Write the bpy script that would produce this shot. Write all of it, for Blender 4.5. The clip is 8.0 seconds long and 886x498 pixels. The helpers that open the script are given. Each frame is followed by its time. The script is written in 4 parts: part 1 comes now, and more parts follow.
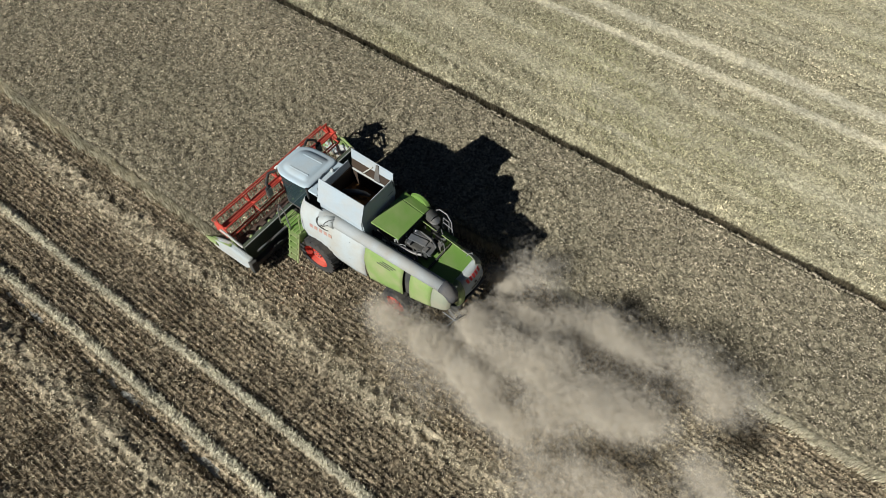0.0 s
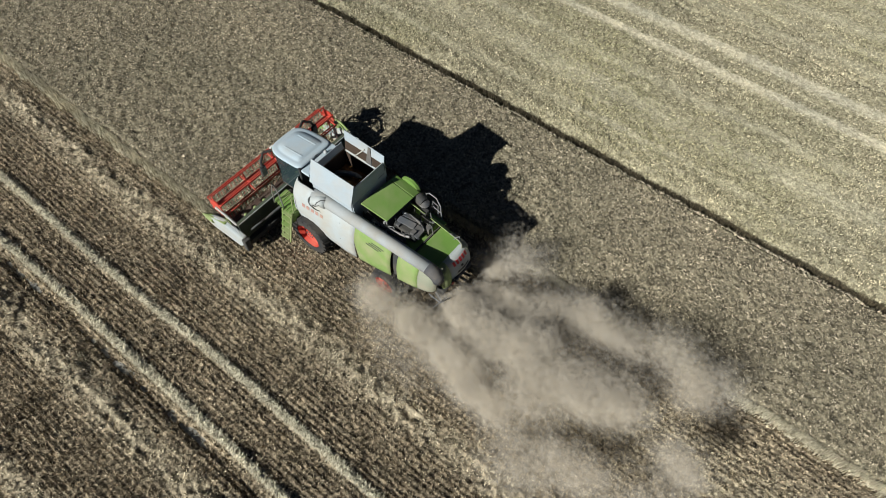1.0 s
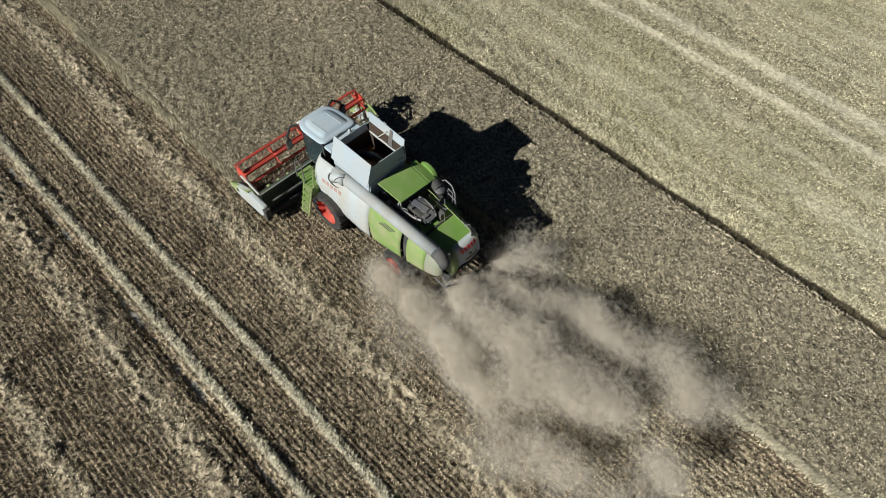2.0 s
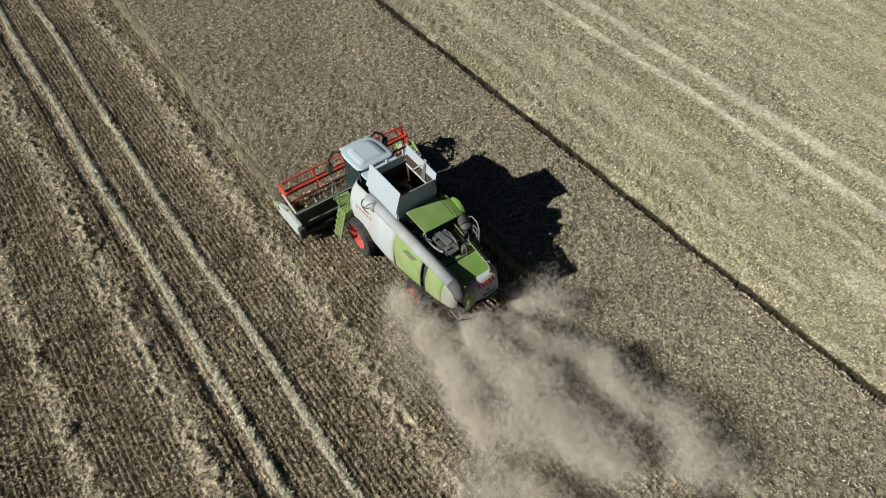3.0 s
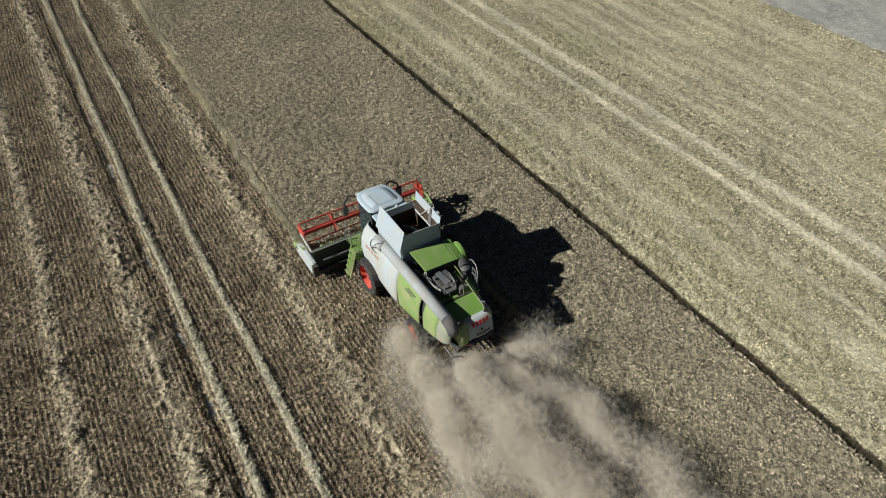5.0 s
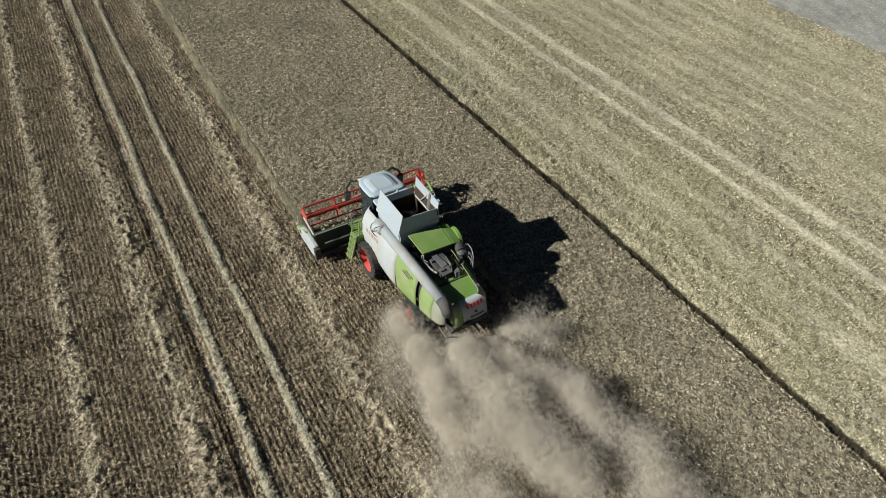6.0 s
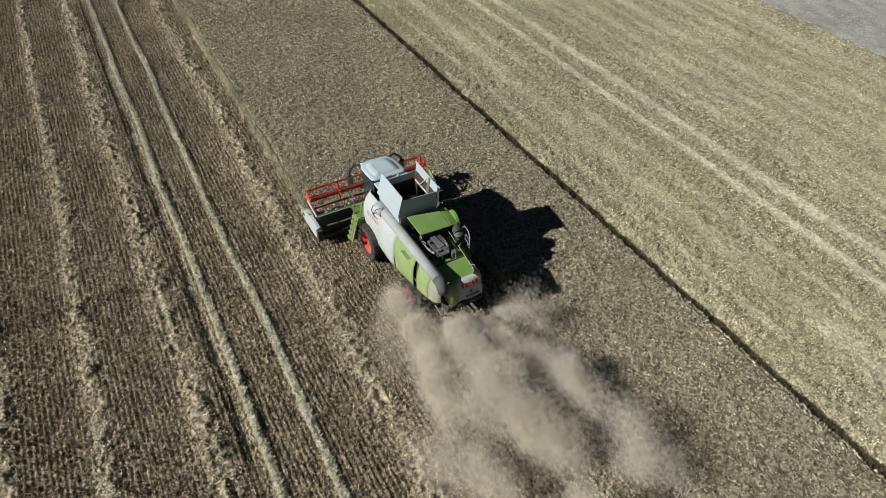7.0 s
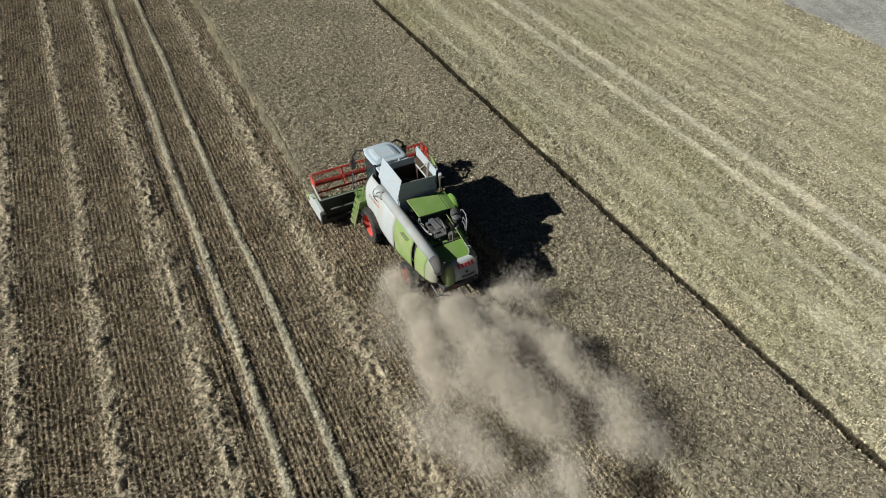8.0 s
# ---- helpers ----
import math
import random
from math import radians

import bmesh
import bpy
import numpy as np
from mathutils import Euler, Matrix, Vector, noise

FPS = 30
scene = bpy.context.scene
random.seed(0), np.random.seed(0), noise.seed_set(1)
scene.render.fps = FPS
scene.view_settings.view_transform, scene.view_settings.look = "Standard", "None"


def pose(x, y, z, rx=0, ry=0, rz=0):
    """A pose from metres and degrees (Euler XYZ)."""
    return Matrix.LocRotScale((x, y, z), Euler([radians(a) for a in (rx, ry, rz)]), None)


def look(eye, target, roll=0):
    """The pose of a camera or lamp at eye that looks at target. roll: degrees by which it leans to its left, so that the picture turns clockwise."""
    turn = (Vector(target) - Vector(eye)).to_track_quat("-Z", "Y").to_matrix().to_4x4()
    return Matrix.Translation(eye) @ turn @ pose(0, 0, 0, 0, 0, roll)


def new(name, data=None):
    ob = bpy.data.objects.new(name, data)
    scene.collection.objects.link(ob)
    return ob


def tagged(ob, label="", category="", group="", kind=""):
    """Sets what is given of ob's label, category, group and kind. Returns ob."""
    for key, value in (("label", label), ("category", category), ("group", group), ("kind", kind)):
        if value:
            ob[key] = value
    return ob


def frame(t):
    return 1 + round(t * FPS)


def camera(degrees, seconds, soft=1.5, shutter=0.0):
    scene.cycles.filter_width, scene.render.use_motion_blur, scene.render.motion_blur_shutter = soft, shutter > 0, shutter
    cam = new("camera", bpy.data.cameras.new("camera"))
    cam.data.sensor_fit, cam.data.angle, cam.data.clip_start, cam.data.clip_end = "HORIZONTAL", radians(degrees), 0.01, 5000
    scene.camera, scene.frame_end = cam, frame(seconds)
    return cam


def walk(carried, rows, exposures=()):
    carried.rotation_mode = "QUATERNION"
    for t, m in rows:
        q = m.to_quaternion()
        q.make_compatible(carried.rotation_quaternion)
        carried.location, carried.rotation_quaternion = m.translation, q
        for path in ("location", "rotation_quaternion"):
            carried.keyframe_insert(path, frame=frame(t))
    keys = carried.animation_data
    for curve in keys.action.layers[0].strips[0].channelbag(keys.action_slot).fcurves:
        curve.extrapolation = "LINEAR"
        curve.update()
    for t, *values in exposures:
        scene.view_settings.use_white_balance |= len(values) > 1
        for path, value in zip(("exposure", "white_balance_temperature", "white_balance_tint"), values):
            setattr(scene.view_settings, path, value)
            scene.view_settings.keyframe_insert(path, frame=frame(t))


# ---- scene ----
cam = camera(68.1, 8.0, soft=0.6)
PATH = [
    (0, (-9.348, -9.789, 20.756), (-8.445, -9.125, 19.1), 0.0),
    (0.5, (-9.277, -10.238, 20.797), (-8.391, -9.568, 19.134), -0.3),
    (1, (-9.236, -10.731, 20.839), (-8.368, -10.047, 19.172), 0.2),
    (1.5, (-9.295, -11.254, 20.864), (-8.447, -10.545, 19.197), 1.1),
    (2.8, (-8.852, -13.292, 20.697), (-8.107, -12.332, 19.108), -0.1),
    (3, (-8.822, -13.602, 20.693), (-8.063, -12.597, 19.139), 0.3),
    (3.5, (-8.827, -14.351, 20.677), (-8.029, -13.241, 19.217), 0.4),
    (4, (-8.697, -15.035, 20.597), (-7.89, -13.827, 19.222), 0.4),
    (4.5, (-8.684, -15.662, 20.507), (-7.902, -14.433, 19.137), -0.1),
    (6, (-8.744, -17.329, 20.446), (-8.012, -16.068, 19.076), -0.0),
    (6.5, (-8.939, -17.92, 20.406), (-8.213, -16.651, 19.042), 0.3),
    (7, (-9.057, -18.554, 20.371), (-8.337, -17.277, 19.011), 0.7),
    (7.5, (-9.017, -19.184, 20.342), (-8.317, -17.895, 18.982), 0.3),
    (8, (-8.852, -19.851, 20.339), (-8.178, -18.549, 18.979), -0.0),
]
walk(cam, [(t, look(eye, target, roll)) for t, eye, target, roll in PATH])

# ---- light ----
world = bpy.data.worlds.new("world")
scene.world = world
world.use_nodes = True
wn = world.node_tree.nodes
sky = wn.new("ShaderNodeTexSky")
sky.sky_type = "NISHITA"
sky.sun_disc = False
sky.sun_elevation = radians(31.1)
sky.sun_rotation = radians(-79.6)
sky.air_density, sky.dust_density, sky.ozone_density = 0.35, 0.1, 1.0
wn["Background"].inputs["Strength"].default_value = 0.026
world.node_tree.links.new(sky.outputs["Color"], wn["Background"].inputs["Color"])
sun_way = Vector((-1.63, 0.30, 1.0)).normalized()
sun_data = bpy.data.lights.new("sun", "SUN")
sun_data.energy, sun_data.angle, sun_data.color = 5.0, radians(0.5), (0.985, 0.985, 0.935)
sun = new("sun", sun_data)
sun.matrix_world = look(sun_way * 60, (0, 0, 0))
scene.view_settings.exposure = 0.47


# ---- materials ----
def material(name):
    m = bpy.data.materials.new(name)
    m.use_nodes = True
    return m, m.node_tree.nodes, m.node_tree.links


def ramp(nodes, links, source, stops):
    r = nodes.new("ShaderNodeValToRGB")
    while len(r.color_ramp.elements) < len(stops):
        r.color_ramp.elements.new(0.5)
    for e, (at, c) in zip(r.color_ramp.elements, stops):
        e.position, e.color = at, (*c, 1)
    links.new(source, r.inputs["Fac"])
    return r.outputs["Color"]


def noise_tex(nodes, links, scale, detail=4.0, stretch=None, coord="Object"):
    tc = nodes.new("ShaderNodeTexCoord")
    n = nodes.new("ShaderNodeTexNoise")
    n.inputs["Scale"].default_value, n.inputs["Detail"].default_value = scale, detail
    if stretch:
        mp = nodes.new("ShaderNodeMapping")
        mp.inputs["Scale"].default_value = stretch
        links.new(tc.outputs[coord], mp.inputs["Vector"])
        links.new(mp.outputs["Vector"], n.inputs["Vector"])
    else:
        links.new(tc.outputs[coord], n.inputs["Vector"])
    return n.outputs["Fac"]


def cells(nodes, links, scale):
    """A shade of its own for each small cluster."""
    tc = nodes.new("ShaderNodeTexCoord")
    v = nodes.new("ShaderNodeTexVoronoi")
    v.inputs["Scale"].default_value = scale
    links.new(tc.outputs["Object"], v.inputs["Vector"])
    return v.outputs["Color"]


def mix(nodes, links, fac, a, b, mode="MIX"):
    m = nodes.new("ShaderNodeMix")
    m.data_type, m.blend_type = "RGBA", mode
    for key, value in ((0, fac), (6, a), (7, b)):
        if isinstance(value, (int, float)):
            m.inputs[key].default_value = value
        elif isinstance(value, tuple):
            m.inputs[key].default_value = (*value, 1)
        else:
            links.new(value, m.inputs[key])
    return m.outputs[2]


def bump(nodes, links, height, strength, distance):
    b = nodes.new("ShaderNodeBump")
    b.inputs["Strength"].default_value, b.inputs["Distance"].default_value = strength, distance
    links.new(height, b.inputs["Height"])
    return b.outputs["Normal"]


def paint(name, colour, rough=0.4, metal=0.0, dust=0.25, coat=0.0, dirt=(0.36, 0.29, 0.2)):
    """Sheet metal or plastic with field dust on it and fine scuffs."""
    m, n, l = material(name)
    b = n["Principled BSDF"]
    big = noise_tex(n, l, 1.7, 5)
    fine = noise_tex(n, l, 26, 3)
    rough = min(0.95, rough + 0.14)
    spread = ramp(n, l, big, [(0.38, (0, 0, 0)), (0.72, (dust,) * 3)])
    grain = mix(n, l, 0.12, colour, ramp(n, l, fine, [(0.3, tuple(c * 0.6 for c in colour)), (0.7, tuple(min(1, c * 1.15) for c in colour))]))
    l.new(mix(n, l, spread, grain, dirt), b.inputs["Base Color"])
    l.new(ramp(n, l, big, [(0.35, (rough,) * 3), (0.75, (min(1, rough + 0.25),) * 3)]), b.inputs["Roughness"])
    b.inputs["Metallic"].default_value = metal
    b.inputs["Coat Weight"].default_value = coat
    l.new(bump(n, l, fine, 0.08, 0.004), b.inputs["Normal"])
    return m


def straw_mat(name, dark, pale, patch=0.25, tint=None, clump=7.0, spread=(0.6, 1.38)):
    """Dry stalks: every stalk has its own shade, with larger patches in the stand."""
    m, n, l = material(name)
    b = n["Principled BSDF"]
    geo = n.new("ShaderNodeNewGeometry")
    own = ramp(n, l, geo.outputs["Random Per Island"], [(0.0, dark), (0.6, tuple((p + d) / 2 for p, d in zip(dark, pale))), (1.0, pale)])
    wide = noise_tex(n, l, patch, 3)
    tone = ramp(n, l, wide, [(0.35, (0.82, 0.82, 0.8)), (0.65, (1.12, 1.1, 1.05))])
    col = mix(n, l, 1.0, own, tone, "MULTIPLY")
    tuft = ramp(n, l, cells(n, l, clump), [(0.28, (spread[0],) * 3), (0.72, (spread[1],) * 3)])
    col = mix(n, l, 1.0, col, tuft, "MULTIPLY")
    if tint:
        col = mix(n, l, ramp(n, l, noise_tex(n, l, 0.11, 2), [(0.5, (0, 0, 0)), (0.7, (0.5, 0.5, 0.5))]), col, tint)
    l.new(col, b.inputs["Base Color"])
    b.inputs["Roughness"].default_value = 0.75
    b.inputs["Specular IOR Level"].default_value = 0.25
    return m


def cover_mat(name, soil, straw, deep, grain_scale=14, fine_scale=60, stretch=None, speck=(0.55, 1.45)):
    """Ground sheet: 'cover' on the mesh says how much straw lies on the soil."""
    m, n, l = material(name)
    b = n["Principled BSDF"]
    at = n.new("ShaderNodeAttribute")
    at.attribute_name = "cover"
    grain = noise_tex(n, l, grain_scale, 5, stretch)
    fine = noise_tex(n, l, fine_scale, 3, stretch)
    wide = noise_tex(n, l, 0.3, 3)
    base = ramp(n, l, grain, [(0.36, deep), (0.5, soil), (0.64, tuple(min(1, c * 1.5) for c in soil))])
    top = ramp(n, l, fine, [(0.3, tuple(c * 0.55 for c in straw)), (0.62, straw)])
    col = mix(n, l, at.outputs["Fac"], base, top)
    col = mix(n, l, 1.0, col, ramp(n, l, wide, [(0.3, (0.85, 0.84, 0.82)), (0.7, (1.1, 1.08, 1.04))]), "MULTIPLY")
    col = mix(n, l, 1.0, col, ramp(n, l, cells(n, l, grain_scale * 1.1), [(0.28, (speck[0],) * 3), (0.72, (speck[1],) * 3)]), "MULTIPLY")
    l.new(col, b.inputs["Base Color"])
    b.inputs["Roughness"].default_value = 0.95
    b.inputs["Specular IOR Level"].default_value = 0.1
    l.new(bump(n, l, fine, 0.7, 0.03), b.inputs["Normal"])
    return m


GREEN = paint("green_paint", (0.118, 0.222, 0.042), 0.46, dust=0.22)
LIME = paint("lime_paint", (0.165, 0.25, 0.07), 0.5, dust=0.6, dirt=(0.30, 0.27, 0.17))
WHITE = paint("pale_grey_paint", (0.345, 0.38, 0.388), 0.6, dust=0.6, dirt=(0.33, 0.29, 0.22))
ROOF = paint("cab_roof_plastic", (0.33, 0.41, 0.465), 0.66, dust=0.3)
TANKW = paint("tank_sheet", (0.30, 0.355, 0.395), 0.5, dust=0.3)
RED = paint("red_paint", (0.44, 0.036, 0.02), 0.5, dust=0.25)
HEADER = paint("dark_green_header_paint", (0.045, 0.062, 0.04), 0.7, dust=0.25, dirt=(0.12, 0.105, 0.07))
DARK = paint("dark_steel", (0.028, 0.03, 0.03), 0.6, dust=0.12)
# very dark brown: shade inside the tank put into the colour
LINER = paint("tank_inside_shade", (0.035, 0.022, 0.014), 0.7, dust=0.25, dirt=(0.07, 0.04, 0.02))
WORN = paint("worn_trough_steel", (0.09, 0.055, 0.045), 0.5, metal=0.3, dust=0.3)
BLACK = paint("black_rubber", (0.02, 0.02, 0.021), 0.8, dust=0.4, dirt=(0.14, 0.115, 0.085))
STEEL = paint("bare_steel", (0.22, 0.23, 0.24), 0.45, metal=0.7, dust=0.4)
GREY = paint("grey_paint", (0.062, 0.067, 0.074), 0.45, dust=0.3)
REDMARK = paint("red_lettering", (0.55, 0.03, 0.03), 0.45, dust=0.1)
LAMP = paint("lamp_lens", (0.75, 0.75, 0.72), 0.15, dust=0.1)
GRAIN = straw_mat("threshed_grain", (0.10, 0.045, 0.015), (0.2, 0.10, 0.035))


def glass_mat():
    m, n, l = material("tinted_glass")
    b = n["Principled BSDF"]
    b.inputs["Base Color"].default_value = (0.03, 0.05, 0.055, 1)
    b.inputs["Roughness"].default_value = 0.06
    b.inputs["Transmission Weight"].default_value = 0.3
    b.inputs["IOR"].default_value = 1.45
    return m


GLASS = glass_mat()
STUBBLE_SHEET = cover_mat("stubble_ground", (0.205, 0.168, 0.118), (0.50, 0.445, 0.33), (0.085, 0.068, 0.046), 9, 40)
# dark tones put the shadow between the ears into the sheet's colour
CROP_SHEET = cover_mat("crop_underlayer_shade", (0.14, 0.122, 0.087), (0.30, 0.27, 0.195), (0.04, 0.034, 0.023), 10, 30)
RIPE_SHEET = cover_mat("ripe_crop_underlayer", (0.20, 0.183, 0.12), (0.54, 0.505, 0.37), (0.075, 0.068, 0.045), 11, 30, speck=(0.72, 1.28))
FAR_SHEET = cover_mat("far_field_ground", (0.27, 0.27, 0.25), (0.37, 0.37, 0.345), (0.2, 0.197, 0.18), 9, 22, speck=(0.85, 1.15))
STUBBLE = straw_mat("stubble_stalks", (0.12, 0.094, 0.062), (0.46, 0.39, 0.28), clump=6.5, spread=(0.5, 1.45))
STRAW = straw_mat("loose_straw", (0.27, 0.232, 0.16), (0.68, 0.61, 0.455), clump=5.5, spread=(0.6, 1.3))
EARS = straw_mat("wheat_ears", (0.16, 0.14, 0.1), (0.65, 0.58, 0.445), tint=(0.2, 0.2, 0.135), clump=10.5, spread=(0.46, 1.48))
# brown stalks darkened so their colour carries the gap's shade
EDGE = straw_mat("stalks_shade_in_colour", (0.045, 0.038, 0.024), (0.13, 0.108, 0.07))
RIPE = straw_mat("ripe_ears", (0.17, 0.152, 0.1), (0.60, 0.55, 0.40), tint=(0.31, 0.30, 0.15), clump=10.5, spread=(0.6, 1.36))
LODGED = straw_mat("bleached_lodged_stalks", (0.43, 0.40, 0.305), (0.66, 0.61, 0.475), spread=(0.75, 1.15))
TUBE = paint("dusty_tube_paint", (0.275, 0.295, 0.3), 0.65, dust=0.7, dirt=(0.25, 0.225, 0.18))
ENDPANEL = paint("dust_caked_end_paint", (0.21, 0.225, 0.165), 0.65, dust=0.7, dirt=(0.27, 0.24, 0.18))
REDFADE = paint("faded_red_lettering", (0.34, 0.18, 0.16), 0.55, dust=0.5)


# ---- tools ----
def part(name, bm, mat, parent=None, label="", smooth=False):
    me = bpy.data.meshes.new(name)
    bmesh.ops.recalc_face_normals(bm, faces=bm.faces)
    bm.to_mesh(me)
    bm.free()
    if smooth:
        for p in me.polygons:
            p.use_smooth = True
    me.materials.append(mat)
    ob = new(name, me)
    if parent:
        ob.parent = parent
    if label:
        ob["label"] = label
    return ob


def box(x0, x1, y0, y1, z0, z1, bevel=0.0, bm=None):
    bm = bm or bmesh.new()
    made = bmesh.ops.create_cube(bm, size=1.0)["verts"]
    for v in made:
        v.co = Vector(((x0 + x1) / 2 + v.co.x * (x1 - x0), (y0 + y1) / 2 + v.co.y * (y1 - y0), (z0 + z1) / 2 + v.co.z * (z1 - z0)))
    if bevel:
        edges = {e for v in made for e in v.link_edges}
        bmesh.ops.bevel(bm, geom=list(edges), offset=bevel, segments=2, affect="EDGES", profile=0.6)
    return bm


def slab(corners, thick, bevel=0.0, bm=None):
    """A plate: the corners of its upper face in order, and its thickness downwards along the face's normal."""
    bm = bm or bmesh.new()
    c = [Vector(p) for p in corners]
    up = (c[1] - c[0]).cross(c[2] - c[0]).normalized() * thick
    top = [bm.verts.new(p) for p in c]
    low = [bm.verts.new(p - up) for p in c]
    k = len(c)
    faces = [bm.faces.new(top), bm.faces.new(low[::-1])]
    faces += [bm.faces.new((top[i], low[i], low[(i + 1) % k], top[(i + 1) % k])) for i in range(k)]
    if bevel:
        edges = {e for f in faces for e in f.edges}
        bmesh.ops.bevel(bm, geom=list(edges), offset=bevel, segments=2, affect="EDGES", profile=0.6)
    return bm


def tube(points, radius, sides=10, bm=None, closed_ends=True):
    """A bar along a broken line; radius may be a list, one for each point."""
    bm = bm or bmesh.new()
    pts = [Vector(p) for p in points]
    radii = radius if isinstance(radius, (list, tuple)) else [radius] * len(pts)
    rings = []
    side = None
    for i, p in enumerate(pts):
        way = (pts[min(i + 1, len(pts) - 1)] - pts[max(i - 1, 0)]).normalized()
        if side is None:
            side = way.orthogonal().normalized()
        side = (side - way * side.dot(way)).normalized()
        other = way.cross(side)
        rings.append([bm.verts.new(p + (side * math.cos(a) + other * math.sin(a)) * radii[i]) for a in (2 * math.pi * j / sides for j in range(sides))])
    for a, b in zip(rings, rings[1:]):
        for j in range(sides):
            bm.faces.new((a[j], a[(j + 1) % sides], b[(j + 1) % sides], b[j]))
    if closed_ends:
        bm.faces.new(rings[0][::-1])
        bm.faces.new(rings[-1])
    return bm


def lathe(profile, centre, axis="x", sides=32, bm=None, loop=False):
    """Turns a line of (along, radius) round an axis through centre."""
    bm = bm or bmesh.new()
    rings = []
    for a, r in profile:
        ring = []
        for j in range(sides):
            t = 2 * math.pi * j / sides
            p = (a, r * math.cos(t), r * math.sin(t)) if axis == "x" else (r * math.cos(t), a, r * math.sin(t)) if axis == "y" else (r * math.cos(t), r * math.sin(t), a)
            ring.append(bm.verts.new(Vector(centre) + Vector(p)))
        rings.append(ring)
    for a, b in zip(rings, rings[1:]):
        for j in range(sides):
            bm.faces.new((a[j], a[(j + 1) % sides], b[(j + 1) % sides], b[j]))
    if loop:
        for j in range(sides):
            bm.faces.new((rings[-1][j], rings[-1][(j + 1) % sides], rings[0][(j + 1) % sides], rings[0][j]))
    else:
        bm.faces.new(rings[0])
        bm.faces.new(rings[-1])
    return bm


def empty(name, x, y, z, label, category, group=""):
    ob = new(name)
    ob.location = (x, y, z)
    tagged(ob, label, category, group)
    bpy.context.view_layer.update()
    return ob


def vnoise(x, y, cell, seed):
    """Smooth value noise between 0 and 1 on arrays."""
    rng = np.random.RandomState(seed)
    table = rng.rand(256, 256)
    u, v = np.asarray(x) / cell + 1000.0, np.asarray(y) / cell + 1000.0
    i, j = np.floor(u).astype(int), np.floor(v).astype(int)
    fu, fv = u - i, v - j
    fu, fv = fu * fu * (3 - 2 * fu), fv * fv * (3 - 2 * fv)
    g = lambda a, b: table[a % 256, b % 256]
    return (g(i, j) * (1 - fu) + g(i + 1, j) * fu) * (1 - fv) + (g(i, j + 1) * (1 - fu) + g(i + 1, j + 1) * fu) * fv


def array_mesh(name, verts, faces, mat, cover=None, smooth=False):
    """One mesh from arrays: verts (n, 3), faces (k, 3 or 4)."""
    me = bpy.data.meshes.new(name)
    k, s = faces.shape
    me.vertices.add(len(verts))
    me.vertices.foreach_set("co", verts.astype(np.float32).ravel())
    me.loops.add(k * s)
    me.loops.foreach_set("vertex_index", faces.astype(np.int32).ravel())
    me.polygons.add(k)
    me.polygons.foreach_set("loop_start", np.arange(0, k * s, s, dtype=np.int32))
    me.polygons.foreach_set("loop_total", np.full(k, s, dtype=np.int32))
    if cover is not None:
        a = me.attributes.new("cover", "FLOAT", "POINT")
        a.data.foreach_set("value", cover.astype(np.float32).ravel())
    me.update(calc_edges=True)
    me.materials.append(mat)
    return new(name, me)


def swayed(y, seed):
    """How far the edge of a stand wanders sideways along its length."""
    return 0.14 * (vnoise(y, y * 0, 3.0, seed) - 0.5) + 0.13 * (vnoise(y, y * 0, 0.45, seed + 1) - 0.5)


def sheet(name, x0, x1, y0, y1, dx, dy, height, cover, mat, skirt=0.0, sway=0):
    """A field surface: height(x, y) and cover(x, y) on a grid; skirt: how far its rim is drawn down."""
    nx, ny = int(round((x1 - x0) / dx)) + 1, int(round((y1 - y0) / dy)) + 1
    X, Y = np.meshgrid(np.linspace(x0, x1, nx), np.linspace(y0, y1, ny))
    Z, C = height(X, Y), cover(X, Y)
    rng = np.random.RandomState(nx + ny)
    XX, YY = X + (rng.rand(ny, nx) - 0.5) * dx * 0.6, Y + (rng.rand(ny, nx) - 0.5) * dy * 0.6
    if skirt:
        for edge in (np.s_[0, :], np.s_[-1, :], np.s_[:, 0], np.s_[:, -1]):
            Z[edge] -= skirt
            XX[edge], YY[edge] = X[edge], Y[edge]
    if sway:
        XX = XX + swayed(Y, sway)
    verts = np.stack([XX, YY, Z], -1).reshape(-1, 3)
    i = np.arange(nx * ny).reshape(ny, nx)
    faces = np.stack([i[:-1, :-1], i[:-1, 1:], i[1:, 1:], i[1:, :-1]], -1).reshape(-1, 4)
    return array_mesh(name, verts, faces, mat, C.reshape(-1))


def blades(name, base, way, width, mat, seed, lying=False):
    """Thin stalks: a slim triangle from each base point along way, of that width; lying ones turn their broad side up."""
    rng = np.random.RandomState(seed)
    n = len(base)
    side = np.cross(way, rng.randn(n, 3) * 0.35 + np.array([0, 0, 1.0]) if lying else rng.randn(n, 3))
    side /= np.linalg.norm(side, axis=1, keepdims=True) + 1e-9
    w = (width * (0.7 + 0.6 * rng.rand(n)))[:, None] / 2
    verts = np.stack([base - side * w, base + side * w, base + way], 1)
    return array_mesh(name, verts.reshape(-1, 3), np.arange(3 * n).reshape(n, 3), mat)


# ---- the field: one ground sheet, stubble, standing crop ----
# Lines along the machine's way, by x: wheel ruts, straw swaths, edges of the stand
RUTS = (-8.6, -6.82)
SWATHS = ((-4.25, 0.58), (-10.25, 0.56), (-13.25, 0.42), (-16.4, 0.4))
CUT_LEFT, CUT_RIGHT, PLOT_EDGE, PLOT_START, PLOT_END = -2.68, 3.12, 8.9, 9.26, 36.0
CUT_FRONT = 5.15
CROP_H, RIPE_H = 0.55, 0.58
ROW = 0.19


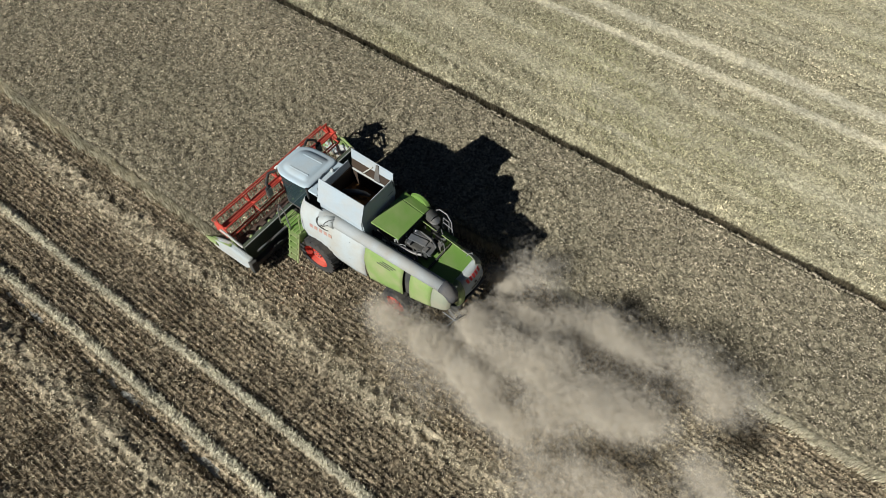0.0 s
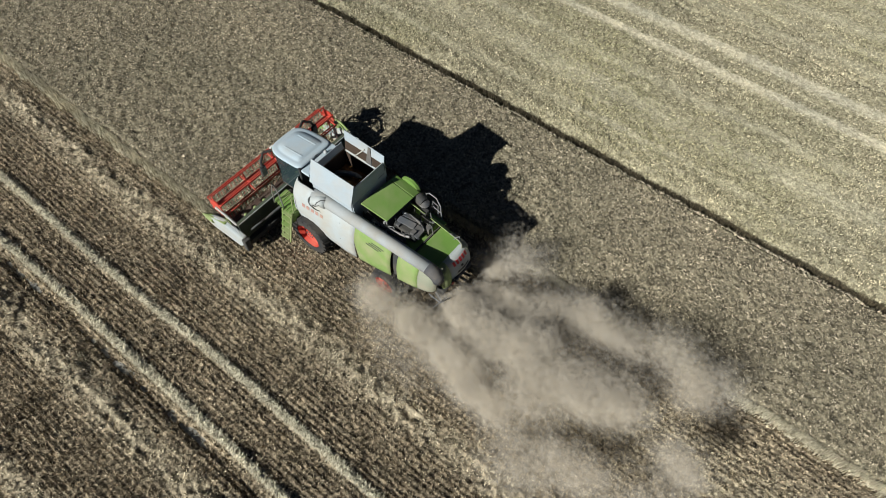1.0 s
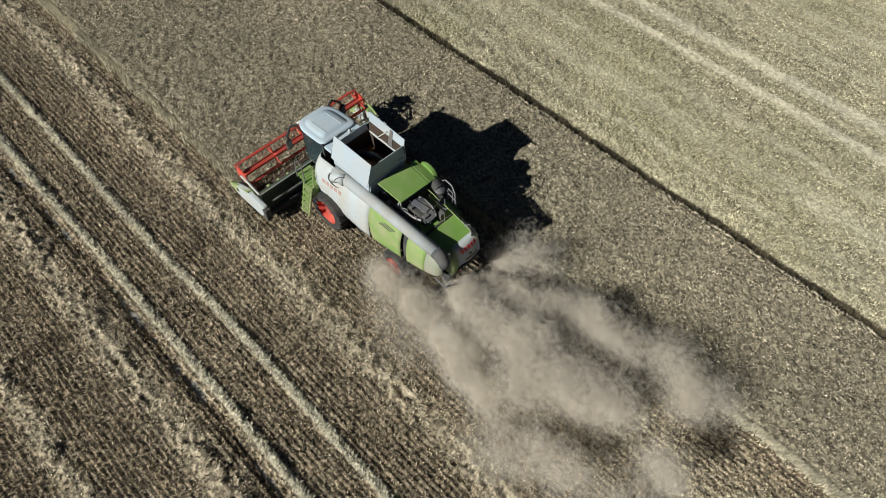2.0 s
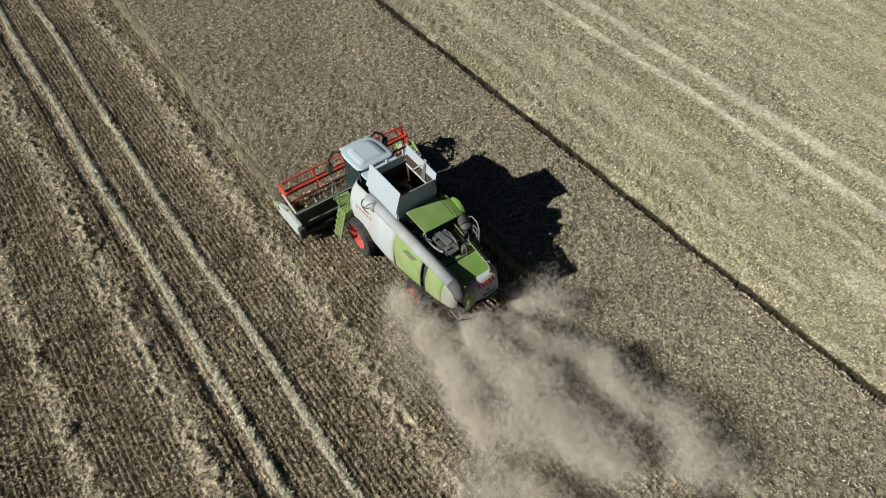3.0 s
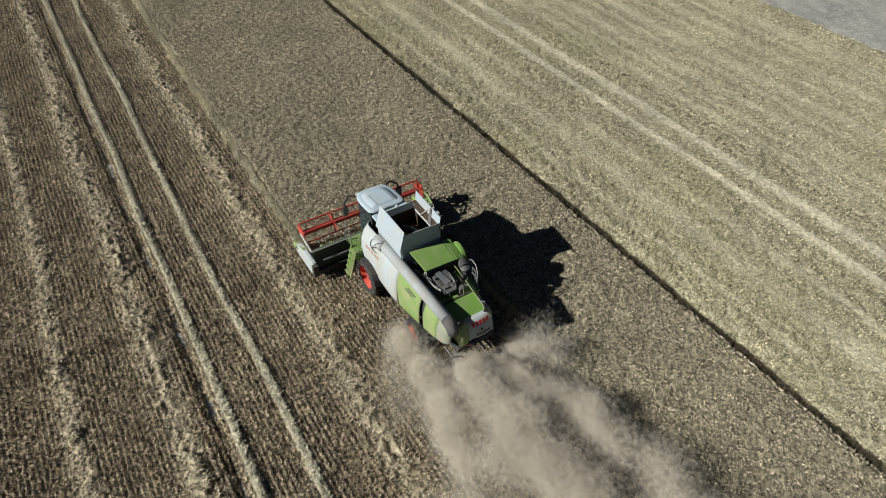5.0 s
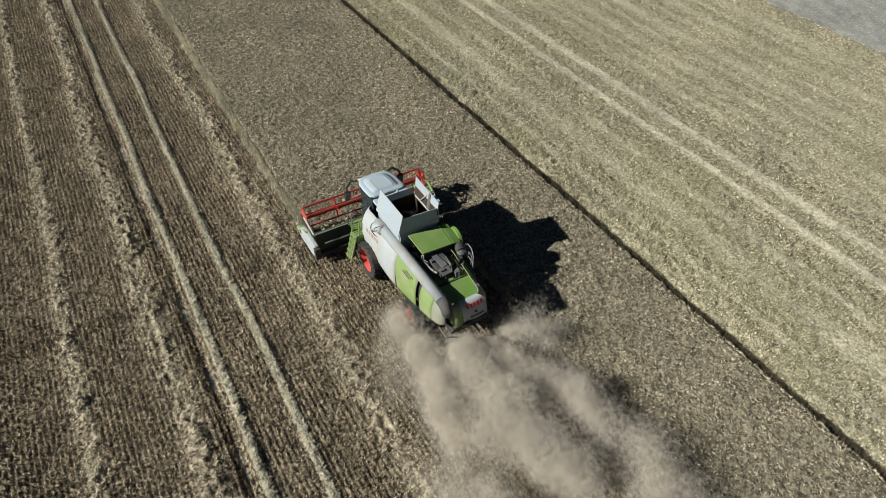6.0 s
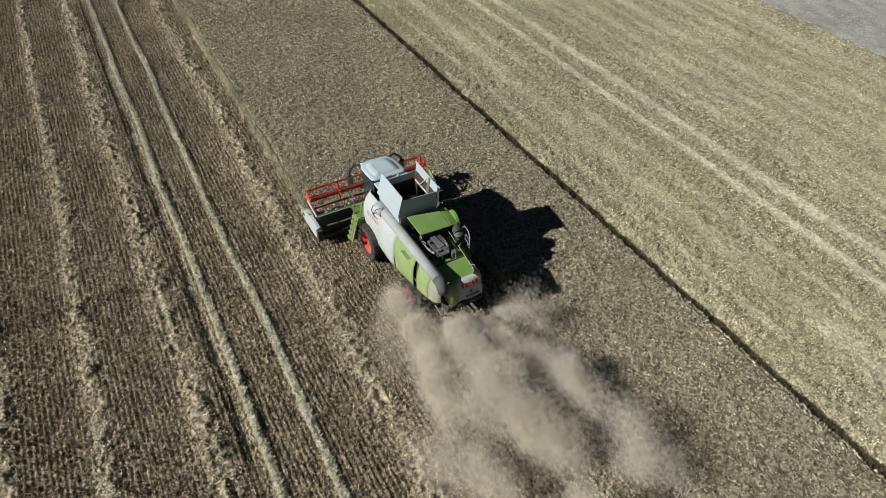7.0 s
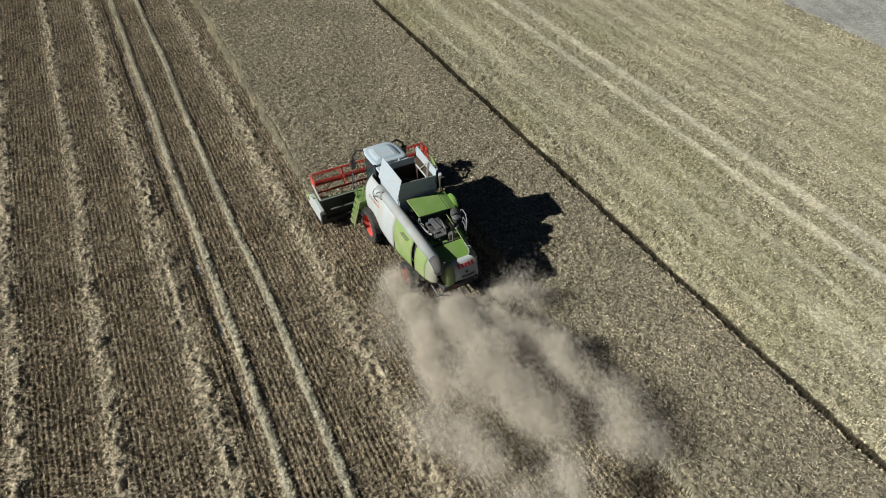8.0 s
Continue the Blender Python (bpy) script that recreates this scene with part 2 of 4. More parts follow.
def bands(x, y, lines, wobble=0.35, seed=5):
    out = np.zeros_like(x)
    for k, (at, half) in enumerate(lines):
        shift = (vnoise(y, y * 0 + k * 7.0, 6.0, seed) - 0.5) * wobble
        out = np.maximum(out, np.exp(-(((x - at - shift) / half) ** 2) * 1.2))
    return out


def rut(x, y):
    return bands(x, y, [(a, 0.15) for a in RUTS], 0.22, 8) * np.clip(0.45 + vnoise(x, y, 0.55, 26), 0, 1)


def stubble_height(x, y):
    rows = 0.5 + 0.5 * np.cos(2 * np.pi * (x + 0.03 * (vnoise(x, y, 1.5, 3) - 0.5)) / ROW)
    sw = bands(x, y, SWATHS)
    rough = vnoise(x, y, 0.21, 11) * 0.04 + vnoise(x, y, 0.1, 12) * 0.055
    z = 0.065 * rows * (1 - 0.8 * sw) * np.clip(vnoise(x, y * 0.5, 0.7, 18) * 1.6, 0.3, 1) + rough + sw * (0.02 + 0.26 * vnoise(x, y, 0.21, 13) * (0.25 + vnoise(x, y, 0.9, 14)))
    tail = np.clip((-y - 3.5) / 1.5, 0, 1) * np.exp(-(((x - 0.2) / 1.5) ** 2))
    z += tail * 0.11 * vnoise(x, y, 0.14, 15)
    deep = bands(x, y, ((RUTS[0] - 0.45, 0.2),), 0.22, 8) * np.clip(vnoise(x, y, 1.6, 17) * 2.2 - 0.2, 0.15, 1.3) * (0.6 + 0.8 * vnoise(x, y, 0.2, 19))
    # trodden straw and soil pushed up in broken ridges beside the wheel marks
    return z * (1 - 0.5 * rut(x, y)) + rut(x, y) * (0.08 + 0.12 * vnoise(x, y, 0.17, 24) * (0.25 + vnoise(x, y, 1.1, 25))) - deep * 0.12


def stubble_cover(x, y):
    tail = np.clip((-y - 3.5) / 1.5, 0, 1) * np.exp(-(((x - 0.2) / 1.6) ** 2))
    c = 0.5 * bands(x, y, SWATHS) * (0.35 + 0.8 * vnoise(x, y, 0.4, 21)) + 1.1 * rut(x, y) * (0.5 + 0.7 * vnoise(x, y, 0.3, 23)) + 0.6 * tail
    return np.clip(c + 0.22 * (vnoise(x, y, 0.25, 22) - 0.3), 0, 1)


ground = sheet("ground", -1500, 1500, -1500, 1500, 100, 100, lambda x, y: np.full_like(x, -0.06), lambda x, y: np.full_like(x, 0.3), FAR_SHEET)
tagged(ground, "pale dusty farmland reaching to the horizon", "ground", kind="structure")
for zone in ((-18.5, CUT_LEFT + 0.1, 4.2, 52), (-18.5, CUT_RIGHT + 0.12, -19, 4.2), (CUT_LEFT + 0.1, CUT_RIGHT + 0.12, 4.2, CUT_FRONT + 0.2)):
    s = sheet("stubble_ground", *zone, 0.063, 0.1, stubble_height, stubble_cover, STUBBLE_SHEET)
    tagged(s, "brown harvested ground with drilled stubble rows and straw", "stubble field", kind="structure")


def stubble_points(n, seed):
    rng = np.random.RandomState(seed)
    x = np.r_[rng.uniform(-18.4, CUT_LEFT, int(n * 0.583)), rng.uniform(-18.4, CUT_RIGHT, n - int(n * 0.583))]
    y = np.r_[rng.uniform(4.2, 50, int(n * 0.583)), rng.uniform(-18.8, 4.9, n - int(n * 0.583))]
    return x, y, rng


def make_stubble():
    x, y, rng = stubble_points(460000, 31)
    x = np.round(x / ROW) * ROW + rng.randn(len(x)) * 0.036
    keep = (rut(x, y) < 0.4) & (rng.rand(len(x)) > bands(x, y, SWATHS) * 0.8)
    x, y = x[keep], y[keep]
    n = len(x)
    base = np.stack([x, y, stubble_height(x, y) - 0.02], 1)
    way = np.stack([rng.randn(n) * 0.035, rng.randn(n) * 0.035, 0.06 + 0.07 * rng.rand(n)], 1)
    ob = blades("stubble", base, way, np.full(n, 0.042), STUBBLE, 32)
    tagged(ob, "short brown cut stalks standing in drill rows", "stubble", kind="stuff")


def make_straw():
    x, y, rng = stubble_points(560000, 41)
    tail = np.clip((-y - 3.5) / 1.5, 0, 1) * np.exp(-(((x - 0.2) / 1.7) ** 2))
    want = 0.08 + 0.5 * bands(x, y, SWATHS) + 0.9 * rut(x, y) * (0.4 + vnoise(x, y, 0.3, 45)) + 0.5 * tail
    keep = rng.rand(len(x)) < want * (0.15 + 1.3 * np.clip(vnoise(x, y, 0.24, 44) * 2.2 - 0.6, 0, 1))
    x, y = x[keep], y[keep]
    n = len(x)
    turn = rng.rand(n) * 2 * np.pi
    size = 0.04 + 0.07 * rng.rand(n)
    base = np.stack([x, y, stubble_height(x, y) + 0.01 + 0.03 * rng.rand(n)], 1)
    way = np.stack([np.cos(turn) * size, np.sin(turn) * size, rng.randn(n) * 0.03], 1)
    ob = blades("loose_straw", base, way, np.full(n, 0.032), STRAW, 42, True)
    tagged(ob, "pale loose straw lying in swaths on stubble", "straw", kind="stuff")


def make_combed_straw():
    """Straw pushed sideways into a pale ridge along each wheel mark."""
    rng = np.random.RandomState(47)
    n = 130000
    y = rng.uniform(-18.8, 50, n)
    line = np.array(RUTS)[rng.randint(0, 2, n)]
    k = np.where(line == RUTS[0], 0.0, 7.0)
    x = line + (vnoise(y, y * 0 + k, 6.0, 8) - 0.5) * 0.22 + 0.05 + rng.randn(n) * 0.058
    keep = rng.rand(n) < 0.45 + 0.7 * vnoise(x, y, 0.7, 48)
    x, y = x[keep], y[keep]
    n = len(x)
    turn = rng.randn(n) * 0.5 + np.where(rng.rand(n) < 0.7, math.pi, 0.0) + 0.35
    size = 0.05 + 0.09 * rng.rand(n)
    base = np.stack([x, y, stubble_height(x, y) + 0.02 + 0.05 * rng.rand(n)], 1)
    way = np.stack([np.cos(turn) * size, np.sin(turn) * size, rng.randn(n) * 0.03 - 0.01], 1)
    ob = blades("combed_straw", base, way, np.full(n, 0.036), LODGED, 49, True)
    tagged(ob, "pale straw combed sideways along wheel marks", "straw", kind="stuff")


make_stubble()
make_straw()
make_combed_straw()


def crop_height(x, y):
    z = CROP_H + 0.05 * (vnoise(x, y, 1.3, 51) - 0.5) + 0.09 * (vnoise(x, y, 0.2, 52) - 0.6) + 0.06 * (vnoise(x, y, 0.09, 53) - 0.6)
    return z - 0.1


def crop_cover(x, y):
    return np.clip(0.15 + 0.7 * vnoise(x, y, 0.11, 54), 0, 1)


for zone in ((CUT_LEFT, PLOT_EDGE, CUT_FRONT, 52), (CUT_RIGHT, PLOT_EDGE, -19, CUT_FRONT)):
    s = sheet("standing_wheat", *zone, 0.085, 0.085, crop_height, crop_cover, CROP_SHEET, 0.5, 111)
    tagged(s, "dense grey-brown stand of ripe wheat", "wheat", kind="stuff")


def stalk_top(x, y, height, rng, lean, size, spread):
    n = len(x)
    base = np.stack([x, y, height(x, y) - 0.03], 1)
    way = np.stack([lean[0] + rng.randn(n) * spread, lean[1] + rng.randn(n) * spread, size * (0.6 + 0.8 * rng.rand(n))], 1)
    return base, way


def make_ears():
    rng = np.random.RandomState(61)
    n = 480000
    x = np.r_[rng.uniform(CUT_LEFT, PLOT_EDGE, int(n * 0.76)), rng.uniform(CUT_RIGHT, PLOT_EDGE, n - int(n * 0.76))]
    y = np.r_[rng.uniform(CUT_FRONT, 48, int(n * 0.76)), rng.uniform(-19, CUT_FRONT, n - int(n * 0.76))]
    base, way = stalk_top(x, y, crop_height, rng, (0.008, 0.0), 0.06, 0.036)
    ob = blades("wheat_ears", base, way, np.full(n, 0.05), EARS, 62)
    tagged(ob, "grey-brown ripe wheat ears packed closely", "wheat", kind="stuff")
    # bare stalks showing on the cut faces
    xs, ys = [], []
    for x0, x1, y0, y1, k in ((CUT_LEFT, CUT_LEFT, CUT_FRONT, 50, 95000), (CUT_RIGHT, CUT_RIGHT, -19, CUT_FRONT, 32000), (CUT_LEFT, CUT_RIGHT, CUT_FRONT, CUT_FRONT, 1500)):
        ys.append(rng.uniform(y0, y1, k) + rng.randn(k) * 0.05 - (0.06 if y0 == y1 else 0.0))
        xs.append(rng.uniform(x0, x1, k) + (swayed(ys[-1], 111) - 0.02 - np.abs(rng.randn(k)) * 0.13 if x0 == x1 else 0.0))
    x, y = np.concatenate(xs), np.concatenate(ys)
    k = len(x)
    base = np.stack([x, y, np.full(k, 0.0)], 1)
    way = np.stack([rng.randn(k) * 0.025, rng.randn(k) * 0.03, CROP_H * (0.25 + 0.6 * rng.rand(k))], 1)
    ob = blades("wheat_stalks", base, way, np.full(k, 0.042), LODGED, 63)
    tagged(ob, "pale upright wheat stalks along the cut edge", "wheat", kind="stuff")


make_ears()
TRAMS = ((16.6, 0.21), (18.25, 0.29))
PALE = ((10.7, 0.25), (12.6, 0.7), (14.4, 0.35), (20.9, 0.35), (22.2, 0.25), (23.6, 0.5), (25.2, 0.25), (26.6, 0.6), (28.3, 0.25), (29.9, 0.5), (31.6, 0.25), (33.0, 0.6))


def ripe_height(x, y):
    flat = np.clip(1 - 1.4 * bands(x, y, TRAMS, 0.12, 74), 0, 1) * (1 - 0.75 * bands(x, y, PALE, 0.25, 75))
    z = 0.06 * vnoise(x, y * 0.6, 0.5, 71) + 0.11 * vnoise(x, y, 0.22, 72) + 0.08 * vnoise(x, y, 0.11, 73)
    return RIPE_H - 0.03 + (z - 0.13) * flat - 0.12 * np.exp(-(((x - PLOT_START) / 0.3) ** 2))


def ripe_cover(x, y):
    return np.clip(0.1 + 0.5 * vnoise(x, y, 0.13, 76) + 1.5 * bands(x, y, TRAMS, 0.12, 74) + 0.8 * bands(x, y, PALE, 0.25, 75) * (0.35 + 0.65 * vnoise(x, y * 0.3, 1.2, 77)), 0, 1)


for zone in ((PLOT_START, 20.0, -19, 46, 0.085), (20.0, PLOT_END, -14, 40, 0.12)):
    s = sheet("ripe_wheat", *zone[:4], zone[4], zone[4], ripe_height, ripe_cover, RIPE_SHEET, 0.53, 121)
    tagged(s, "pale golden stand of leaning ripe wheat", "wheat", kind="stuff")


def make_ripe():
    rng = np.random.RandomState(81)
    n = 520000
    x = PLOT_START + (PLOT_END - PLOT_START) * rng.rand(n) ** 1.35
    y = rng.uniform(-19, 42, n)
    keep = rng.rand(n) > np.maximum(bands(x, y, TRAMS, 0.12, 74) * 1.1, 0.7 * bands(x, y, PALE, 0.25, 75) * (0.3 + vnoise(x, y * 0.3, 1.2, 78)))
    x, y = x[keep], y[keep]
    base, way = stalk_top(x, y, ripe_height, rng, (0.035, -0.02), 0.085, 0.05)
    ob = blades("ripe_wheat_ears", base, way, np.full(len(x), 0.06), RIPE, 82)
    tagged(ob, "pale golden leaning wheat ears", "wheat", kind="stuff")
    # face of the gap: shade is put into the stalks' dark colour
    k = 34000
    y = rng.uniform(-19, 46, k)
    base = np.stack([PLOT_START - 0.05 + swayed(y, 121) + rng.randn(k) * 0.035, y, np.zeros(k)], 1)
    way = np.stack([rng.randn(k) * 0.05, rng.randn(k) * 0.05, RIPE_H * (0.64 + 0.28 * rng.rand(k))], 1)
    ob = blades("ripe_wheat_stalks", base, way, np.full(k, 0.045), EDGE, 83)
    tagged(ob, "brown stalks along the gap, coloured darker for its shade", "wheat", kind="stuff")


make_ripe()


def make_lodged():
    """Flattened stalks in the paler streaks and along the wheel lines."""
    rng = np.random.RandomState(131)
    n = 330000
    x, y = PLOT_START + 0.3 + (PLOT_END - PLOT_START - 0.5) * rng.rand(n), rng.uniform(-18, 42, n)
    m = n * 3 // 5
    pick = rng.randint(0, 2, m)
    y[:m] = rng.uniform(-14, 34, m)
    x[:m] = np.array([a for a, _ in TRAMS])[pick] + (vnoise(y[:m], pick * 7.0, 6.0, 74) - 0.5) * 0.12 + rng.randn(m) * np.array([0.15, 0.2])[pick]
    want = np.maximum(bands(x, y, TRAMS, 0.12, 74), 0.5 * bands(x, y, PALE, 0.25, 75) * np.clip(vnoise(x, y * 0.3, 1.2, 132) * 2 - 0.2, 0, 1))
    keep = rng.rand(n) < want
    x, y = x[keep], y[keep]
    n = len(x)
    base = np.stack([x, y, ripe_height(x, y) + 0.03], 1)
    way = np.stack([0.03 + rng.randn(n) * 0.06, rng.randn(n) * 0.06, 0.005 + 0.012 * rng.rand(n)], 1)
    ob = blades("lodged_stalks", base, way, np.full(n, 0.055), LODGED, 133, True)
    tagged(ob, "pale flattened stalks in streaks through ripe wheat", "wheat", kind="stuff")


make_lodged()
s = sheet("gap_ground", PLOT_EDGE - 0.05, PLOT_START + 0.05, -19, 52, 0.1, 0.15, lambda x, y: 0.02 + 0.05 * vnoise(x, y, 0.2, 91), lambda x, y: 0.1 * vnoise(x, y, 0.3, 92), STUBBLE_SHEET)
tagged(s, "dark narrow strip of bare soil between two plots", "soil strip", kind="structure")
s = sheet("far_field", PLOT_END + 0.1, 75, -30, 70, 0.3, 0.3, lambda x, y: 0.12 + 0.12 * vnoise(x, y, 0.5, 95), lambda x, y: vnoise(x, y, 1.5, 96), FAR_SHEET)
tagged(s, "grey pale neighbouring field beyond the wheat", "field", kind="structure")

# the same fields going on beyond, in coarse sheets
for name, x0, x1, y0, y1, z, c, mat, label in (
    ("stubble_beyond", -120, -17.9, -100, 160, 0.0, 0.35, STUBBLE_SHEET, "brown harvested stubble land"),
    ("stubble_beyond", -18.5, CUT_LEFT, 51.4, 160, 0.0, 0.35, STUBBLE_SHEET, "brown harvested stubble land"),
    ("stubble_beyond", -18.5, CUT_RIGHT, -100, -18.4, 0.0, 0.35, STUBBLE_SHEET, "brown harvested stubble land"),
    ("wheat_beyond", CUT_LEFT, PLOT_EDGE, 51.4, 160, CROP_H - 0.1, 0.7, CROP_SHEET, "grey-brown ripe wheat going on"),
    ("wheat_beyond", CUT_RIGHT, PLOT_EDGE, -100, -18.4, CROP_H - 0.1, 0.7, CROP_SHEET, "grey-brown ripe wheat going on"),
    ("ripe_wheat_beyond", PLOT_START, PLOT_END, 45.4, 160, RIPE_H - 0.08, 0.6, RIPE_SHEET, "pale golden ripe wheat going on"),
    ("ripe_wheat_beyond", PLOT_START, PLOT_END, -100, -18.4, RIPE_H - 0.08, 0.6, RIPE_SHEET, "pale golden ripe wheat going on"),
    ("ripe_wheat_beyond", 20.0, PLOT_END, -19, -14, RIPE_H - 0.08, 0.6, RIPE_SHEET, "pale golden ripe wheat going on"),
    ("ripe_wheat_beyond", 20.0, PLOT_END, 40, 46, RIPE_H - 0.08, 0.6, RIPE_SHEET, "pale golden ripe wheat going on"),
):
    s = sheet(name, x0, x1, y0, y1, 0.9, 0.9, lambda x, y: z + 0.05 * vnoise(x, y, 1.7, 141), (lambda x, y: stubble_cover(x, y)) if mat is STUBBLE_SHEET else (lambda x, y: c * (0.6 + 0.8 * vnoise(x, y, 1.1, 142))), mat)
    tagged(s, label, "field", kind="structure")


# ---- the combine harvester ----
def smoothed(ob):
    for p in ob.data.polygons:
        p.use_smooth = True
    return ob


def lerp_line(points, at):
    for (a, p), (b, q) in zip(points, points[1:]):
        if at <= b:
            return p + (q - p) * (at - a) / (b - a)
    return points[-1][1]


LOW = ((-3.85, 1.9), (-3.0, 1.55), (-2.1, 1.36), (-1.1, 1.18), (0.0, 1.08), (0.7, 1.2), (1.3, 1.45), (1.8, 1.62), (2.5, 1.8))
TOP = ((-3.85, 2.84), (-2.0, 3.0), (1.4, 3.1), (1.9, 3.14), (2.5, 3.1))


def skin(side, stations, front_lean=0.0, thick=0.035):
    """A bulged side panel: stations are (x, y) along its middle; side -1 is the machine's left."""
    bm = bmesh.new()
    rows = 14
    outer, inner = [], []
    for k, (x, y) in enumerate(stations):
        col, col2 = [], []
        for r in range(rows + 1):
            v = r / rows
            z = lerp_line(LOW, y) * (1 - v) + lerp_line(TOP, y) * v
            lean = front_lean * (v - 0.5) if k == 0 else 0.0
            xx = x - 0.07 * math.sin(math.pi * v) + 0.05 * v * v + 0.22 * v ** 6 - 0.10 * (1 - v) ** 1.5
            col.append(bm.verts.new((0.05 + side * -(xx + 0.0), y + lean, z)))
            col2.append(bm.verts.new((0.05 + side * -(xx + thick), y + lean, z)))
        outer.append(col)
        inner.append(col2)
    n = len(stations)
    for i in range(n - 1):
        for r in range(rows):
            bm.faces.new((outer[i][r], outer[i + 1][r], outer[i + 1][r + 1], outer[i][r + 1]))
            bm.faces.new((inner[i][r], inner[i][r + 1], inner[i + 1][r + 1], inner[i + 1][r]))
        for r in (0, rows):
            bm.faces.new((outer[i][r], inner[i][r], inner[i + 1][r], outer[i + 1][r]))
    for i in (0, n - 1):
        for r in range(rows):
            bm.faces.new((outer[i][r], outer[i][r + 1], inner[i][r + 1], inner[i][r]))
    return bm


def side_x(y):
    return -1.27 + (2.2 - y) / 6.0 * 0.34


def run(y0, y1, n):
    return [(side_x(y0 + (y1 - y0) * i / n), y0 + (y1 - y0) * i / n) for i in range(n + 1)]


def skin_x(y, z):
    """Where the bulged side panel lies at y, z, on the machine's left."""
    v = (z - lerp_line(LOW, y)) / (lerp_line(TOP, y) - lerp_line(LOW, y))
    return side_x(y) - 0.07 * math.sin(math.pi * v) + 0.05 * v * v + 0.22 * v ** 6 - 0.10 * (1 - v) ** 1.5


def on_skin(name, side, y0, y1, z0, z1, drop, mat, parent, label=""):
    """A flat strip lying on the side panel; drop: how far its rear end sits lower."""
    at = lambda y, z: (0.05 - side * (skin_x(y, z) - 0.012), y, z)
    part(name, slab([at(y0, z0), at(y1, z0 - drop), at(y1, z1 - drop), at(y0, z1)], 0.008), mat, parent, label)


def tyre(cx, cy, cz, r, w, lugs):
    prof = [(-w / 2, r * 0.60), (-w / 2, r * 0.86), (-w * 0.42, r * 0.945), (0, r * 0.96), (w * 0.42, r * 0.945), (w / 2, r * 0.86), (w / 2, r * 0.60)]
    bm = lathe(prof, (cx, cy, cz), "x", 40, None, True)
    for side in (-1, 1):
        for k in range(lugs):
            a = 2 * math.pi * (k + (0.5 if side > 0 else 0)) / lugs
            da = 2 * math.pi / lugs
            ring = []
            for u, off in ((0.02, 0.55), (0.5, 0.0)):
                for dd in (-0.16, 0.16):
                    t = a + (off + dd) * da
                    for rr in (r * 0.93, r):
                        q = rr - (0.05 * r if u == 0.5 else 0)
                        ring.append(bm.verts.new((cx + side * u * w, cy + q * math.cos(t), cz + q * math.sin(t))))
            v = ring
            for f in ((0, 1, 3, 2), (4, 6, 7, 5), (0, 4, 5, 1), (2, 3, 7, 6), (1, 5, 7, 3), (0, 2, 6, 4)):
                bm.faces.new([v[i] for i in f])
    return bm


def wheel(parent, side, x_out, y, r, w, lugs):
    cx = 0.05 + side * (abs(x_out) - w / 2)
    hub = part("wheel", lathe([(-w * 0.3, r * 0.2), (w * 0.3, r * 0.2)], (cx, y, r), "x", 20), RED, parent)
    part("tyre", tyre(cx, y, r, r, w, lugs), BLACK, hub, "black dusty lugged rubber tyre")
    rim = [(-w * 0.46, r * 0.58), (-w * 0.46, r * 0.64), (w * 0.46, r * 0.64), (w * 0.46, r * 0.58), (w * 0.2, r * 0.52), (w * 0.12, r * 0.1), (-w * 0.12, r * 0.1), (-w * 0.2, r * 0.52)]
    part("rim", lathe(rim, (cx, y, r), "x", 32, None, True), RED, hub, "red painted steel rim")
    for k in range(8):
        t = 2 * math.pi * k / 8
        px = cx + side * w * 0.31
        part("bolt", lathe([(-0.02, 0.025), (0.02, 0.025)], (px - side * 0.0, y + r * 0.15 * math.cos(t), r + r * 0.15 * math.sin(t)), "x", 6), STEEL, hub)


DARKGREY = paint("dull_grey_rubber", (0.08, 0.087, 0.097), 0.6, dust=0.3)
RUBBER = paint("dark_spout_rubber", (0.05, 0.053, 0.06), 0.7, dust=0.25)
comb = empty("combine_harvester", 0, 0, 0, "white and green combine harvester with red wheels cutting wheat", "combine harvester")

# body core, axles, wheels
part("threshing_body", box(-0.9, 1.0, -3.3, 2.15, 1.45, 2.42, 0.06), DARK, comb, "dark steel machine body")
part("front_axle", tube([(-1.2, 1.7, 0.9), (1.3, 1.7, 0.9)], 0.16, 12), DARK, comb)
part("rear_axle", tube([(-1.1, -1.75, 0.62), (1.2, -1.75, 0.62)], 0.1, 12), DARK, comb)
for side in (-1, 1):
    wheel(comb, side, 1.58, 1.7, 0.9, 0.62, 22)
    wheel(comb, side, 1.3, -1.75, 0.64, 0.42, 20)
    part("axle_bracket", box(0.05 + side * 0.8 - 0.08, 0.05 + side * 0.8 + 0.08, 1.45, 1.95, 0.75, 1.3, 0.02), DARK, comb)
    part("axle_bracket", box(0.05 + side * 0.55 - 0.07, 0.05 + side * 0.55 + 0.07, -1.95, -1.55, 0.55, 1.25, 0.02), DARK, comb)

